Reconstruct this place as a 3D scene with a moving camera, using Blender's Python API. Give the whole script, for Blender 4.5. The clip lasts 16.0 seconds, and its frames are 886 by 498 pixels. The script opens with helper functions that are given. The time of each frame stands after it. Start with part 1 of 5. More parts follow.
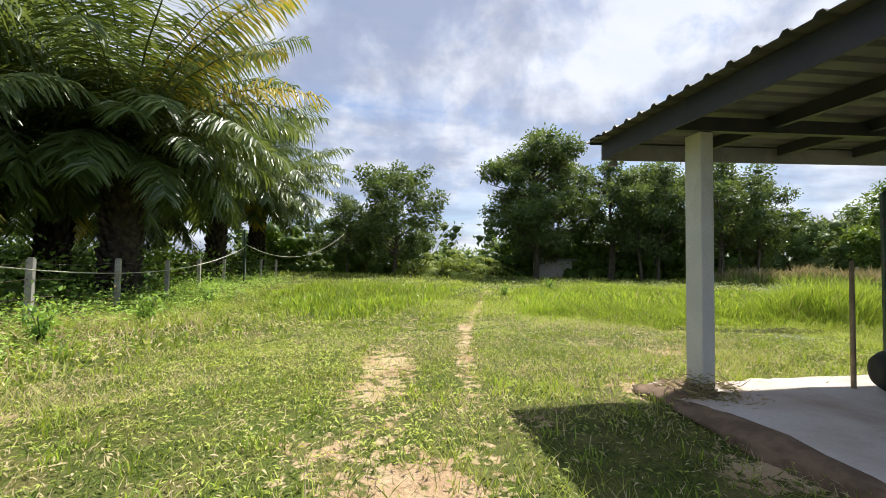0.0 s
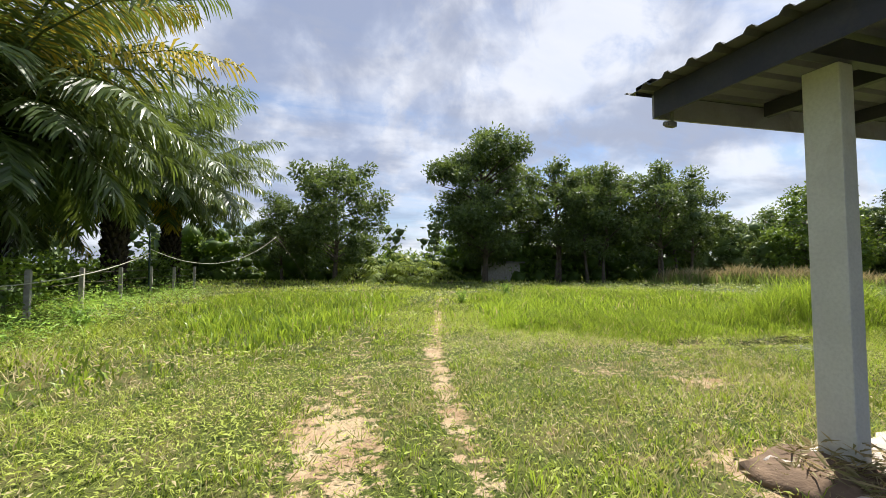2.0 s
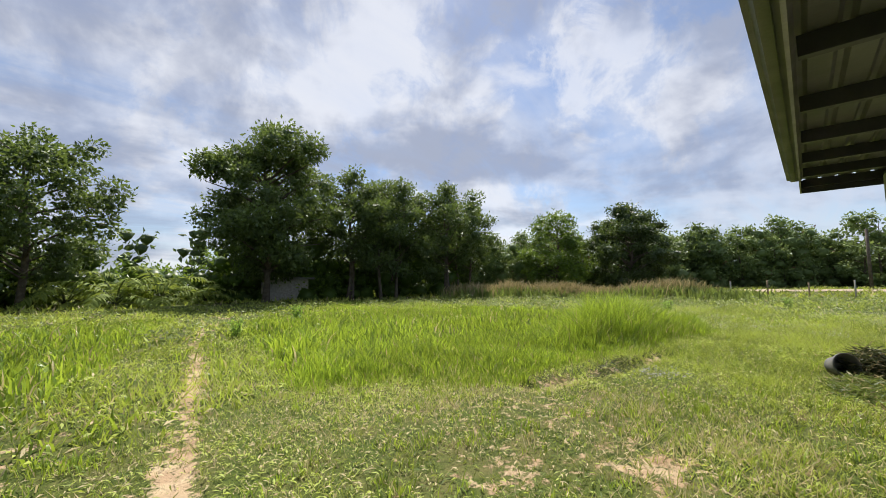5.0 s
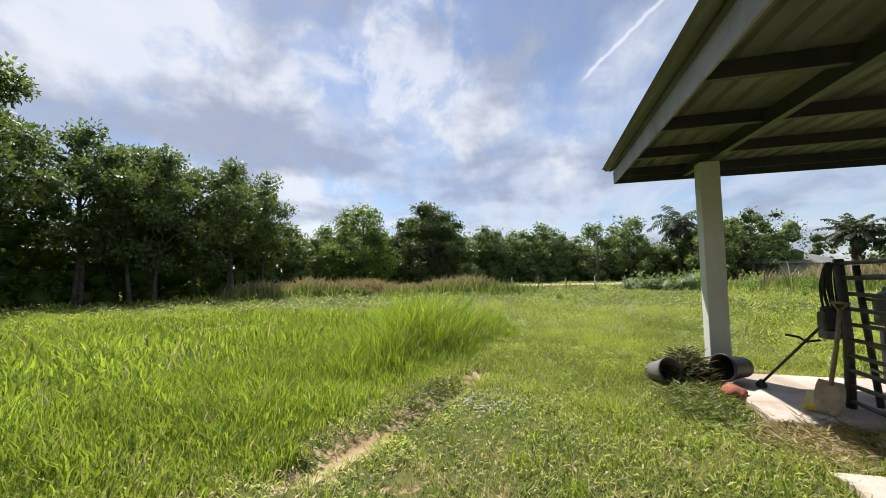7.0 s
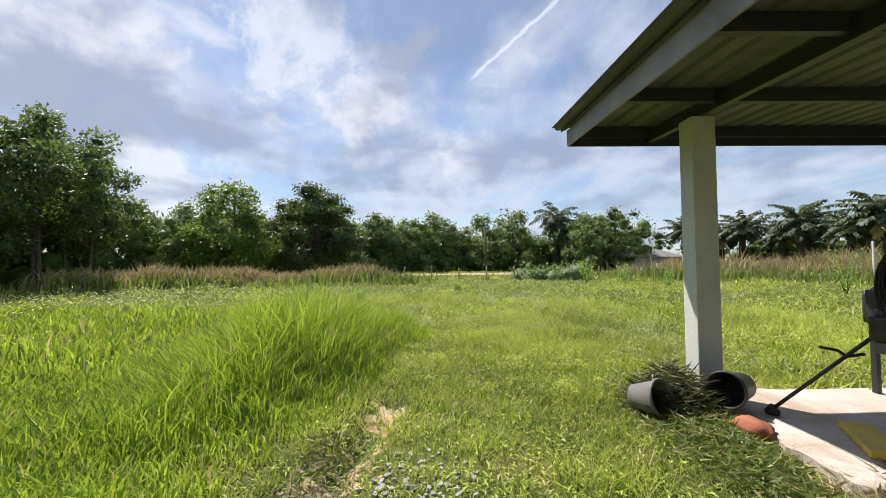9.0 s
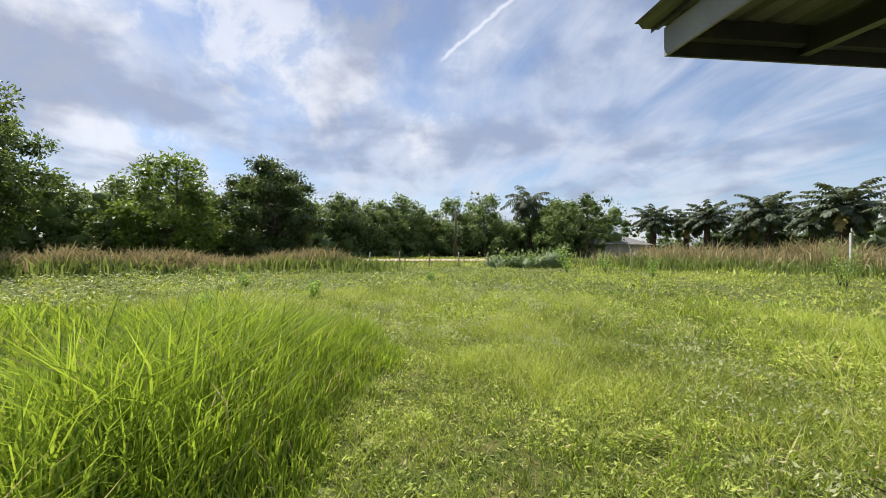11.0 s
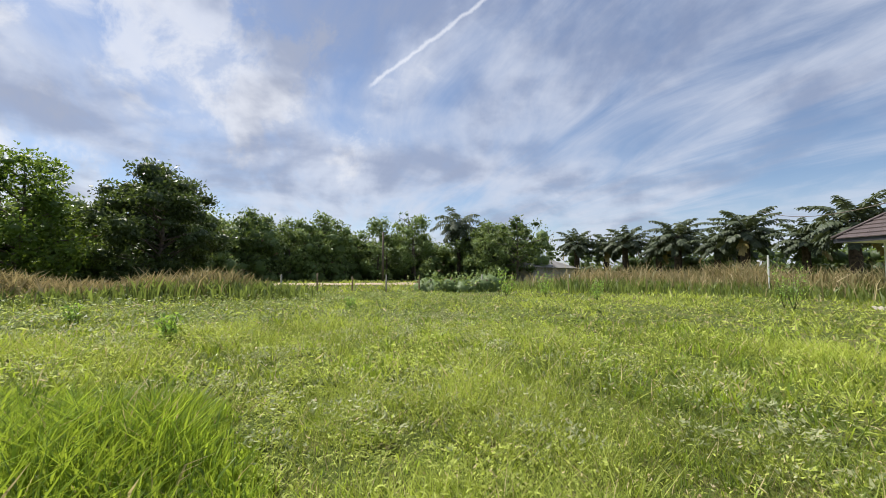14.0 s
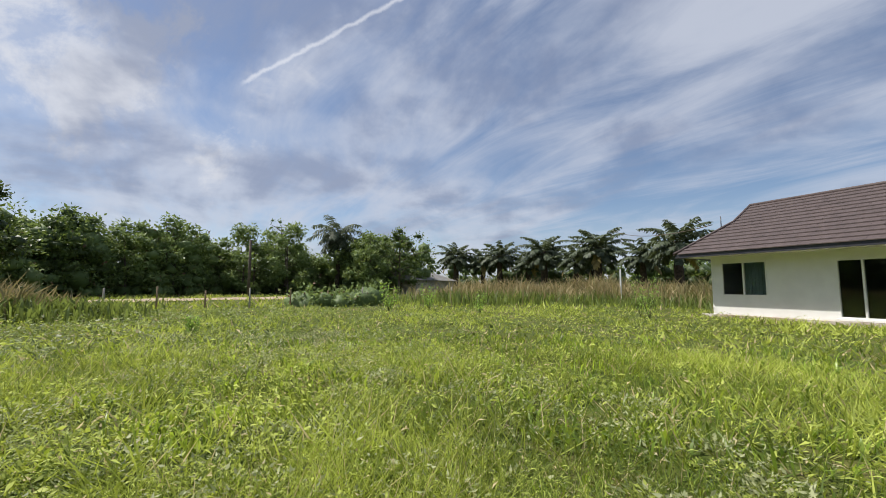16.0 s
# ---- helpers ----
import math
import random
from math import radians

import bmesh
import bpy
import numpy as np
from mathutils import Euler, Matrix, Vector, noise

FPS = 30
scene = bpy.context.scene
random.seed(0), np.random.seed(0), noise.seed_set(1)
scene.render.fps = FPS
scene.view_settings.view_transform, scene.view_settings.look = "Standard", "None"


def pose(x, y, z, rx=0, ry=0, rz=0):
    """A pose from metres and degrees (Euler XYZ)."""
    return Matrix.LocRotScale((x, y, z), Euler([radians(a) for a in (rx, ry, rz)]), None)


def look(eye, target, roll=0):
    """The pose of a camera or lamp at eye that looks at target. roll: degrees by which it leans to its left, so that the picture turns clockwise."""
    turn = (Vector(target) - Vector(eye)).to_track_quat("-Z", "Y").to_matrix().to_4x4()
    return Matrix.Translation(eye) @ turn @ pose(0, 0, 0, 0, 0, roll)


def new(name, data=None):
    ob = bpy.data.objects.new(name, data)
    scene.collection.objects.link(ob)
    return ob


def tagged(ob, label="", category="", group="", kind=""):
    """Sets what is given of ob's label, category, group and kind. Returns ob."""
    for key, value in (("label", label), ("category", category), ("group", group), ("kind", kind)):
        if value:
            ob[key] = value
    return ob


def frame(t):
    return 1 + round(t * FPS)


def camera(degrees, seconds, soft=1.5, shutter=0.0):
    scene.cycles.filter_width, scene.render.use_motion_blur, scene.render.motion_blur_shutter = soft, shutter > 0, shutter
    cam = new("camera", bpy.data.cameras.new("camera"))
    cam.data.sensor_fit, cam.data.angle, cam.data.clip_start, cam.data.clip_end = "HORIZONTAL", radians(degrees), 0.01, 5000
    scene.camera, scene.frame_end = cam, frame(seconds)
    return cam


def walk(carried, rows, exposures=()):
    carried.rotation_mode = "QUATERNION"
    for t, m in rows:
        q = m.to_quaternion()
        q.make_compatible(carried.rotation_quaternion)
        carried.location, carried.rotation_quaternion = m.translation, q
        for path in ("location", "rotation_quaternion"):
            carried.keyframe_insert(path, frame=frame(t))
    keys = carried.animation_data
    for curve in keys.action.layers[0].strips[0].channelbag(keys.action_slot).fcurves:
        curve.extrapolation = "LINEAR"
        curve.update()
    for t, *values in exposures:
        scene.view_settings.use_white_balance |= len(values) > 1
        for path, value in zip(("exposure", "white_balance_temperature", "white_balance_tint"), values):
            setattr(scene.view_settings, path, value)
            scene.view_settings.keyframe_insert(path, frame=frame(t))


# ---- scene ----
cam = camera(94.8, 16.0, soft=0.9)
PATH = [
    (0, (1.151, 0.966, 1.192), (1.505, 2.933, 1.269), 0.9),
    (0.5, (1.141, 1.408, 1.21), (1.522, 3.369, 1.295), 0.7),
    (1, (1.117, 1.868, 1.208), (1.571, 3.814, 1.3), 0.4),
    (1.5, (1.13, 2.327, 1.215), (1.677, 4.248, 1.311), 0.2),
    (2, (1.174, 2.769, 1.233), (1.807, 4.664, 1.331), -0.0),
    (2.5, (1.229, 3.212, 1.245), (1.94, 5.078, 1.351), -0.1),
    (3, (1.32, 3.634, 1.246), (2.113, 5.466, 1.362), -0.0),
    (3.5, (1.413, 4.062, 1.27), (2.324, 5.838, 1.396), 0.0),
    (4, (1.602, 4.505, 1.268), (2.676, 6.185, 1.413), -0.1),
    (4.5, (1.827, 4.901, 1.304), (3.101, 6.434, 1.46), -0.4),
    (5, (2.052, 5.282, 1.344), (3.538, 6.61, 1.509), -0.6),
    (5.2, (2.199, 5.406, 1.345), (3.758, 6.647, 1.506), -1.0),
    (7.3, (4.565, 6.371, 1.359), (6.517, 6.788, 1.495), -0.9),
    (7.5, (4.754, 6.435, 1.374), (6.717, 6.79, 1.508), -0.9),
    (8, (5.229, 6.602, 1.355), (7.213, 6.818, 1.481), -0.7),
    (8.5, (5.693, 6.775, 1.346), (7.688, 6.861, 1.454), -0.6),
    (9, (6.179, 6.858, 1.343), (8.178, 6.836, 1.422), -0.4),
    (9.2, (6.357, 6.862, 1.365), (8.355, 6.816, 1.428), -0.5),
    (11.3, (8.796, 7.021, 1.464), (10.785, 6.819, 1.472), 0.4),
    (11.5, (9.009, 7.007, 1.453), (10.997, 6.792, 1.469), 0.3),
    (12, (9.517, 7.011, 1.419), (11.498, 6.737, 1.45), 0.4),
    (12.5, (9.986, 6.998, 1.397), (11.956, 6.655, 1.45), 0.4),
    (13, (10.447, 6.926, 1.38), (12.403, 6.515, 1.447), 0.6),
    (13.5, (10.908, 6.799, 1.32), (12.85, 6.329, 1.412), 0.4),
    (14, (11.326, 6.659, 1.327), (13.25, 6.127, 1.449), 0.4),
    (14.5, (11.729, 6.496, 1.324), (13.63, 5.891, 1.466), 0.6),
    (15, (12.096, 6.42, 1.305), (13.959, 5.712, 1.477), 0.6),
    (15.5, (12.405, 6.328, 1.313), (14.205, 5.478, 1.505), 0.3),
    (16, (12.645, 6.181, 1.3), (14.332, 5.123, 1.489), 0.2),
]
walk(cam, [(t, look(eye, target, roll)) for t, eye, target, roll in PATH], [(0.0, 0.72), (2.5, 0.62), (5.0, 0.49), (9.0, 0.60), (12.5, 0.53), (14.5, 0.42), (16.0, 0.27)])

# ---- world and sun ----
SUN_TO = Vector((1.42, 1.24, 2.74)).normalized()
sun = new("sun", bpy.data.lights.new("sun", "SUN"))
sun.data.energy, sun.data.angle, sun.data.color = 4.8, radians(0.6), (1.0, 0.95, 0.87)
sun.matrix_world = look(SUN_TO * 60, (0, 0, 0))

world = bpy.data.worlds.new("world")
scene.world = world
world.use_nodes = True


class Nodes:
    """Short hand for building a node tree."""

    def __init__(self, tree):
        self.tree = tree
        tree.nodes.clear()

    def add(self, kind, **inputs):
        node = self.tree.nodes.new("ShaderNode" + kind)
        for key, value in inputs.items():
            self.put(node, key, value)
        return node

    def put(self, node, key, value):
        sock = node.inputs[int(key[1:])] if key[0] == "i" and key[1:].isdigit() else node.inputs[key.replace("_", " ")]
        if isinstance(value, bpy.types.NodeSocket):
            self.tree.links.new(value, sock)
        else:
            sock.default_value = value

    def math(self, op, a, b=0.0, c=0.0, clamp=False):
        n = self.add("Math", i0=a, i1=b, i2=c)
        n.operation, n.use_clamp = op, clamp
        return n.outputs[0]

    def vmath(self, op, a, b=(0, 0, 0)):
        n = self.add("VectorMath", i0=a, i1=b)
        n.operation = op
        return n.outputs["Value"] if op in ("DOT_PRODUCT", "LENGTH", "DISTANCE") else n.outputs[0]

    def step(self, v, lo, hi, a=0.0, b=1.0):
        n = self.add("MapRange", Value=v, From_Min=lo, From_Max=hi, To_Min=a, To_Max=b)
        n.interpolation_type = "SMOOTHSTEP"
        return n.outputs[0]

    def noise(self, vec, scale, detail=4.0, rough=0.55, distort=0.0):
        return self.add("TexNoise", Vector=vec, Scale=scale, Detail=detail, Roughness=rough, Distortion=distort).outputs["Fac"]

    def mix(self, fac, a, b):
        n = self.add("MixRGB", Fac=fac, Color1=a, Color2=b)
        return n.outputs[0]


def rgba(c):
    return (c[0], c[1], c[2], 1.0)


n = Nodes(world.node_tree)
sky = n.add("TexSky")
sky.sky_type, sky.sun_disc = "NISHITA", False
sky.sun_elevation = math.asin(SUN_TO.z)
sky.sun_rotation = math.atan2(SUN_TO.x, SUN_TO.y)
sky.air_density, sky.dust_density, sky.ozone_density = 1.0, 0.4, 2.0
way = n.add("TexCoord").outputs["Generated"]
sep = n.add("SeparateXYZ", Vector=way)
up = n.math("MAXIMUM", sep.outputs["Z"], 0.0)
flat = n.math("ADD", up, 0.16)
px = n.math("DIVIDE", sep.outputs["X"], flat)
py = n.math("DIVIDE", sep.outputs["Y"], flat)
plane = n.add("CombineXYZ", X=px, Y=py, Z=0.0).outputs[0]
# cirrus drawn out along one wind, with a coarse sheet under it
turned = n.add("Mapping", Vector=plane, Rotation=(0, 0, radians(-28)), Scale=(0.34, 1.0, 1.0)).outputs[0]
streak = n.noise(turned, 2.3, 9.0, 0.6, 0.7)
sheet = n.noise(plane, 0.62, 5.0, 0.5, 0.3)
fluff = n.noise(plane, 1.9, 8.0, 0.58, 0.2)
# more cloud towards the sun's side of the sky, clearer towards the south-east
lean = n.vmath("DOT_PRODUCT", way, Vector((-0.1, 0.95, 0.0)))
cover = n.math("ADD", n.math("MULTIPLY", sheet, 0.62), n.math("MULTIPLY", streak, 0.58))
cover = n.math("ADD", cover, n.math("MULTIPLY", lean, 0.05))
veil = n.step(cover, 0.41, 0.70)
veil = n.math("MAXIMUM", veil, n.step(up, 0.22, 0.0, 0.0, 0.55))
puff = n.math("ADD", n.math("MULTIPLY", fluff, 0.8), n.math("MULTIPLY", lean, 0.12))
puff = n.step(puff, 0.47, 0.60)
# a few separate heaped clouds and a thin vapour trail
lumps = n.noise(way, 7.0, 8.0, 0.62, 0.3)
for d, size, edge in (((0.36, 0.82, 0.44), 0.972, 0.05), ((0.60, 0.66, 0.45), 0.972, 0.05), ((0.827, 0.532, 0.165), 0.9925, 0.010), ((0.959, -0.037, 0.28), 0.9985, 0.004), ((0.831, 0.483, 0.277), 0.9993, 0.0016), ((0.867, 0.199, 0.457), 0.990, 0.02)):
    near = n.vmath("DOT_PRODUCT", way, Vector(d).normalized())
    near = n.math("ADD", near, n.math("MULTIPLY", n.math("SUBTRACT", lumps, 0.5), edge * 6.0))
    puff = n.math("MAXIMUM", puff, n.step(near, size - edge * 0.4, size + edge * 0.5))
grey = n.step(n.math("ADD", n.math("MULTIPLY", n.noise(plane, 1.25, 5.0, 0.5, 0.2), 0.6), n.math("ADD", n.math("MULTIPLY", n.noise(way, 5.5, 6.0, 0.55, 0.3), 0.4), n.math("MULTIPLY", lean, 0.045))), 0.44, 0.58)
veil_col = n.mix(grey, (0.57, 0.61, 0.71, 1), (0.31, 0.35, 0.47, 1))
puff_col = n.mix(grey, (0.78, 0.79, 0.83, 1), (0.36, 0.39, 0.48, 1))
blue = n.add("VectorMath", i0=sky.outputs[0], i1=(0.10, 0.10, 0.105))
blue.operation = "MULTIPLY"
col = n.mix(n.math("MULTIPLY", veil, 0.85), blue.outputs[0], veil_col)
col = n.mix(n.math("MULTIPLY", puff, 0.60), col, puff_col)
TRAIL_A, TRAIL_B = Vector((0.897, -0.092, 0.432)).normalized(), Vector((0.725, -0.343, 0.597)).normalized()
side = TRAIL_A.cross(TRAIL_B).normalized()
mid = (TRAIL_A + TRAIL_B).normalized()
wob = n.math("MULTIPLY", n.math("SUBTRACT", n.noise(way, 42.0, 4.0), 0.5), 0.013)
off = n.math("ABSOLUTE", n.math("ADD", n.vmath("DOT_PRODUCT", way, side), wob))
trail = n.math("MULTIPLY", n.step(off, 0.0062, 0.0003), n.step(n.vmath("DOT_PRODUCT", way, mid), 0.979, 0.984))
col = n.mix(n.math("MULTIPLY", trail, 0.42), col, (0.95, 0.96, 1.0, 1))
back = n.add("Background", Color=col, Strength=0.84)
n.tree.links.new(back.outputs[0], n.add("OutputWorld").inputs[0])

# ---- materials ----


def surface(name, a, b, scale=6.0, rough=0.7, bump=0.25, fine=60.0, metal=0.0, spec=0.4, dirt=None, dirt_amount=0.0, contrast=(0.35, 0.65)):
    """A solid surface: two tones by coarse noise, grain by fine noise, relief, and stains of their own shape."""
    m = bpy.data.materials.new(name)
    m.use_nodes = True
    n = Nodes(m.node_tree)
    where = n.add("TexCoord").outputs["Object"]
    coarse, grain = n.noise(where, scale), n.noise(where, fine, 3.0)
    col = n.mix(n.step(coarse, *contrast), rgba(a), rgba(b))
    col = n.mix(n.step(grain, 0.3, 0.8, 0.0, 0.35), col, rgba([v * 0.6 for v in a]))
    if dirt:
        stain = n.step(n.noise(where, scale * 0.6, 6.0, 0.65, 0.5), 0.62 - 0.25 * dirt_amount, 0.72)
        col = n.mix(n.math("MULTIPLY", stain, dirt_amount), col, rgba(dirt))
    hill = n.add("Bump", Strength=bump, Distance=0.01, Height=n.math("ADD", grain, n.math("MULTIPLY", coarse, 1.5)))
    p = n.add("BsdfPrincipled", Base_Color=col, Roughness=n.step(coarse, 0.2, 0.8, rough - 0.08, min(1, rough + 0.08)), Metallic=metal, Normal=hill.outputs[0])
    p.inputs["Specular IOR Level"].default_value = spec
    n.tree.links.new(p.outputs[0], n.add("OutputMaterial").inputs[0])
    return m


def foliage(name, dark, light, through_col, gloss=0.45, share=0.4, dry=None, spec=0.35):
    """Leaves and blades: 'tint' sets each tone, some shading included, and light shines through."""
    m = bpy.data.materials.new(name)
    m.use_nodes = True
    n = Nodes(m.node_tree)
    tint = n.add("Attribute")
    tint.attribute_name = "tint"
    t = tint.outputs["Fac"]
    patch = n.noise(n.add("TexCoord").outputs["Object"], 0.7, 3.0)
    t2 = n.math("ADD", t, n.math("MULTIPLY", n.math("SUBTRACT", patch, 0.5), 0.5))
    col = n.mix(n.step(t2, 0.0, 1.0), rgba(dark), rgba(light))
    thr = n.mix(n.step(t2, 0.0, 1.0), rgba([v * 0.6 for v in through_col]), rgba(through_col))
    if dry:
        old = n.step(t, 0.93, 0.97)
        col = n.mix(old, col, rgba(dry))
        thr = n.mix(old, thr, rgba(dry))
    p = n.add("BsdfPrincipled", Base_Color=col, Roughness=gloss)
    p.inputs["Specular IOR Level"].default_value = spec
    tr = n.add("BsdfTranslucent", Color=thr)
    mx = n.add("MixShader", Fac=share)
    n.tree.links.new(p.outputs[0], mx.inputs[1])
    n.tree.links.new(tr.outputs[0], mx.inputs[2])
    n.tree.links.new(mx.outputs[0], n.add("OutputMaterial").inputs[0])
    return m


def ground_material():
    """Soil and low turf; the vertex layer 'bare' tells where feet and wheels wore the turf off."""
    m = bpy.data.materials.new("turf_and_soil")
    m.use_nodes = True
    n = Nodes(m.node_tree)
    where = n.add("TexCoord").outputs["Object"]
    bare = n.add("Attribute")
    bare.attribute_name = "bare"
    big, middle, fine = n.noise(where, 0.35, 4.0), n.noise(where, 2.3, 6.0, 0.65), n.noise(where, 38.0, 4.0, 0.7)
    turf = n.mix(n.step(fine, 0.3, 0.7), (0.03, 0.045, 0.010, 1), (0.12, 0.15, 0.03, 1))
    turf = n.mix(n.step(middle, 0.42, 0.68, 0.0, 0.65), turf, (0.20, 0.165, 0.07, 1))
    turf = n.mix(n.step(big, 0.45, 0.65, 0.0, 0.35), turf, (0.09, 0.14, 0.02, 1))
    soil = n.mix(n.step(middle, 0.35, 0.65), (0.56, 0.43, 0.27, 1), (0.42, 0.28, 0.17, 1))
    soil = n.mix(n.step(fine, 0.5, 0.75, 0.0, 0.5), soil, (0.26, 0.17, 0.09, 1))
    edge = n.math("ADD", bare.outputs["Fac"], n.math("ADD", n.math("MULTIPLY", n.math("SUBTRACT", n.noise(where, 7.0, 6.0, 0.7), 0.5), 2.6), n.math("MULTIPLY", n.math("SUBTRACT", fine, 0.5), 0.6)))
    col = n.mix(n.step(edge, 0.38, 0.62), turf, soil)
    hill = n.add("Bump", Strength=0.7, Distance=0.03, Height=n.math("ADD", fine, middle))
    p = n.add("BsdfPrincipled", Base_Color=col, Roughness=0.95, Normal=hill.outputs[0])
    p.inputs["Specular IOR Level"].default_value = 0.15
    n.tree.links.new(p.outputs[0], n.add("OutputMaterial").inputs[0])
    return m


CUT = foliage("cut_stalks", (0.05, 0.065, 0.025), (0.16, 0.18, 0.07), (0.16, 0.18, 0.06), 0.6, 0.25, (0.34, 0.28, 0.15))
GROUND = ground_material()
GRASS = foliage("mown_grass", (0.078, 0.126, 0.024), (0.550, 0.615, 0.140), (0.630, 0.720, 0.105), 0.58, 0.36, (0.66, 0.55, 0.32), 0.2)
TALL = foliage("tall_grass", (0.07, 0.135, 0.018), (0.35, 0.485, 0.07), (0.55, 0.69, 0.065), 0.38, 0.42, (0.58, 0.48, 0.24))
ROUGH = foliage("rough_grass", (0.09, 0.13, 0.03), (0.28, 0.34, 0.10), (0.32, 0.40, 0.08), 0.5, 0.4, (0.5, 0.42, 0.22))
REED = foliage("dry_reeds", (0.20, 0.20, 0.065), (0.50, 0.40, 0.22), (0.46, 0.37, 0.17), 0.6, 0.35)
WEED = foliage("weed_leaves", (0.145, 0.270, 0.052), (0.456, 0.685, 0.145), (0.622, 0.870, 0.124), 0.5, 0.35, (0.25, 0.20, 0.09))
PALE_WEED = foliage("pale_weed_leaves", (0.20, 0.24, 0.10), (0.52, 0.54, 0.30), (0.50, 0.55, 0.22), 0.55, 0.35, (0.60, 0.52, 0.34))
LEAF = foliage("tree_leaves", (0.062, 0.095, 0.036), (0.195, 0.265, 0.085), (0.28, 0.38, 0.07), 0.5, 0.32)
DEEP_LEAF = foliage("dense_dark_leaves", (0.040, 0.064, 0.024), (0.135, 0.19, 0.06), (0.18, 0.25, 0.045), 0.45, 0.3)
BRIGHT_LEAF = foliage("young_leaves", (0.068, 0.121, 0.020), (0.216, 0.324, 0.054), (0.324, 0.459, 0.054), 0.45, 0.32)
BUSH_LEAF = foliage("scrub_leaves", (0.122, 0.183, 0.061), (0.366, 0.464, 0.171), (0.390, 0.488, 0.122), 0.55, 0.25, (0.20, 0.12, 0.07))
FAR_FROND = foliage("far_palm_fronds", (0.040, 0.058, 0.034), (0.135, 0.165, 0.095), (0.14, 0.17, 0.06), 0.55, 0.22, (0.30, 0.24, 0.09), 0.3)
FROND = foliage("palm_fronds", (0.036, 0.066, 0.024), (0.175, 0.235, 0.088), (0.28, 0.36, 0.06), 0.36, 0.3, (0.55, 0.43, 0.05), 0.5)
YOUNG_FROND = foliage("young_palm_fronds", (0.10, 0.15, 0.03), (0.34, 0.42, 0.10), (0.42, 0.50, 0.08), 0.65, 0.35, (0.5, 0.42, 0.12), 0.15)
BARK = surface("bark", (0.16, 0.13, 0.10), (0.09, 0.07, 0.055), 5, 0.9, 0.8, 30)
PALM_BARK = surface("palm_boots", (0.075, 0.055, 0.04), (0.03, 0.024, 0.018), 6, 0.95, 0.8, 25)
PAINT = surface("painted_render", (0.66, 0.655, 0.62), (0.60, 0.595, 0.565), 3, 0.8, 0.15, 50, dirt=(0.36, 0.30, 0.22), dirt_amount=0.25)
WALL_PAINT = surface("white_wall_paint", (0.80, 0.80, 0.78), (0.75, 0.75, 0.73), 2, 0.75, 0.1, 60, dirt=(0.5, 0.47, 0.4), dirt_amount=0.15)
STEEL = surface("dark_painted_steel", (0.030, 0.031, 0.045), (0.045, 0.044, 0.055), 4, 0.45, 0.1, 40, spec=0.5, dirt=(0.10, 0.08, 0.06), dirt_amount=0.3)
FASCIA = surface("grey_fascia_board", (0.34, 0.33, 0.36), (0.28, 0.27, 0.30), 3, 0.7, 0.15, 50, dirt=(0.12, 0.11, 0.11), dirt_amount=0.5)
SHEET = surface("roofing_sheet", (0.145, 0.143, 0.135), (0.11, 0.11, 0.105), 2, 0.55, 0.1, 40, dirt=(0.14, 0.12, 0.09), dirt_amount=0.3)
CONCRETE = surface("rough_concrete", (0.66, 0.60, 0.54), (0.54, 0.47, 0.41), 1.6, 0.9, 0.9, 45, dirt=(0.34, 0.23, 0.15), dirt_amount=0.8)
POST_CONCRETE = surface("weathered_post_concrete", (0.46, 0.43, 0.38), (0.33, 0.30, 0.26), 7, 0.9, 0.5, 40)
TILE = surface("brown_roof_tiles", (0.105, 0.078, 0.074), (0.08, 0.06, 0.058), 2.5, 0.6, 0.3, 30, spec=0.4)
GALV = surface("old_tube_steel", (0.10, 0.09, 0.08), (0.055, 0.05, 0.045), 8, 0.55, 0.4, 50, metal=0.3)
RUBBER = surface("black_rubber", (0.018, 0.018, 0.018), (0.03, 0.029, 0.027), 10, 0.8, 0.3, 60)
PLASTIC = surface("black_plastic", (0.022, 0.022, 0.024), (0.05, 0.048, 0.045), 6, 0.5, 0.15, 40, dirt=(0.14, 0.11, 0.08), dirt_amount=0.4)
GREY_PLASTIC = surface("faded_grey_plastic", (0.20, 0.19, 0.185), (0.13, 0.125, 0.12), 6, 0.6, 0.15, 40)
WOOD = surface("old_wood", (0.36, 0.27, 0.17), (0.24, 0.17, 0.10), 9, 0.85, 0.4, 60)
WOOD_PALE = surface("clay_caked_steel", (0.52, 0.42, 0.30), (0.38, 0.30, 0.21), 9, 0.85, 0.4, 60)
YELLOW = surface("yellow_painted_wood", (0.75, 0.56, 0.07), (0.66, 0.47, 0.06), 6, 0.6, 0.2, 50, dirt=(0.4, 0.3, 0.15), dirt_amount=0.4)
RED = surface("red_clay", (0.42, 0.15, 0.09), (0.30, 0.10, 0.06), 8, 0.9, 0.5, 40)
ROPE = surface("pale_rope", (0.62, 0.58, 0.48), (0.5, 0.46, 0.36), 30, 0.9, 0.4, 200)
WIRE = surface("rusty_wire", (0.12, 0.09, 0.07), (0.2, 0.17, 0.14), 30, 0.7, 0.2, 100, metal=0.5)
GREEN_METAL = surface("dark_green_paint", (0.03, 0.06, 0.05), (0.02, 0.035, 0.03), 7, 0.6, 0.2, 40)
WHITE_METAL = surface("white_window_frame", (0.78, 0.78, 0.76), (0.72, 0.72, 0.7), 5, 0.4, 0.05, 50)
DARK_ROOM = surface("dim_interior", (0.12, 0.12, 0.115), (0.09, 0.09, 0.085), 2, 0.9, 0.1, 30)
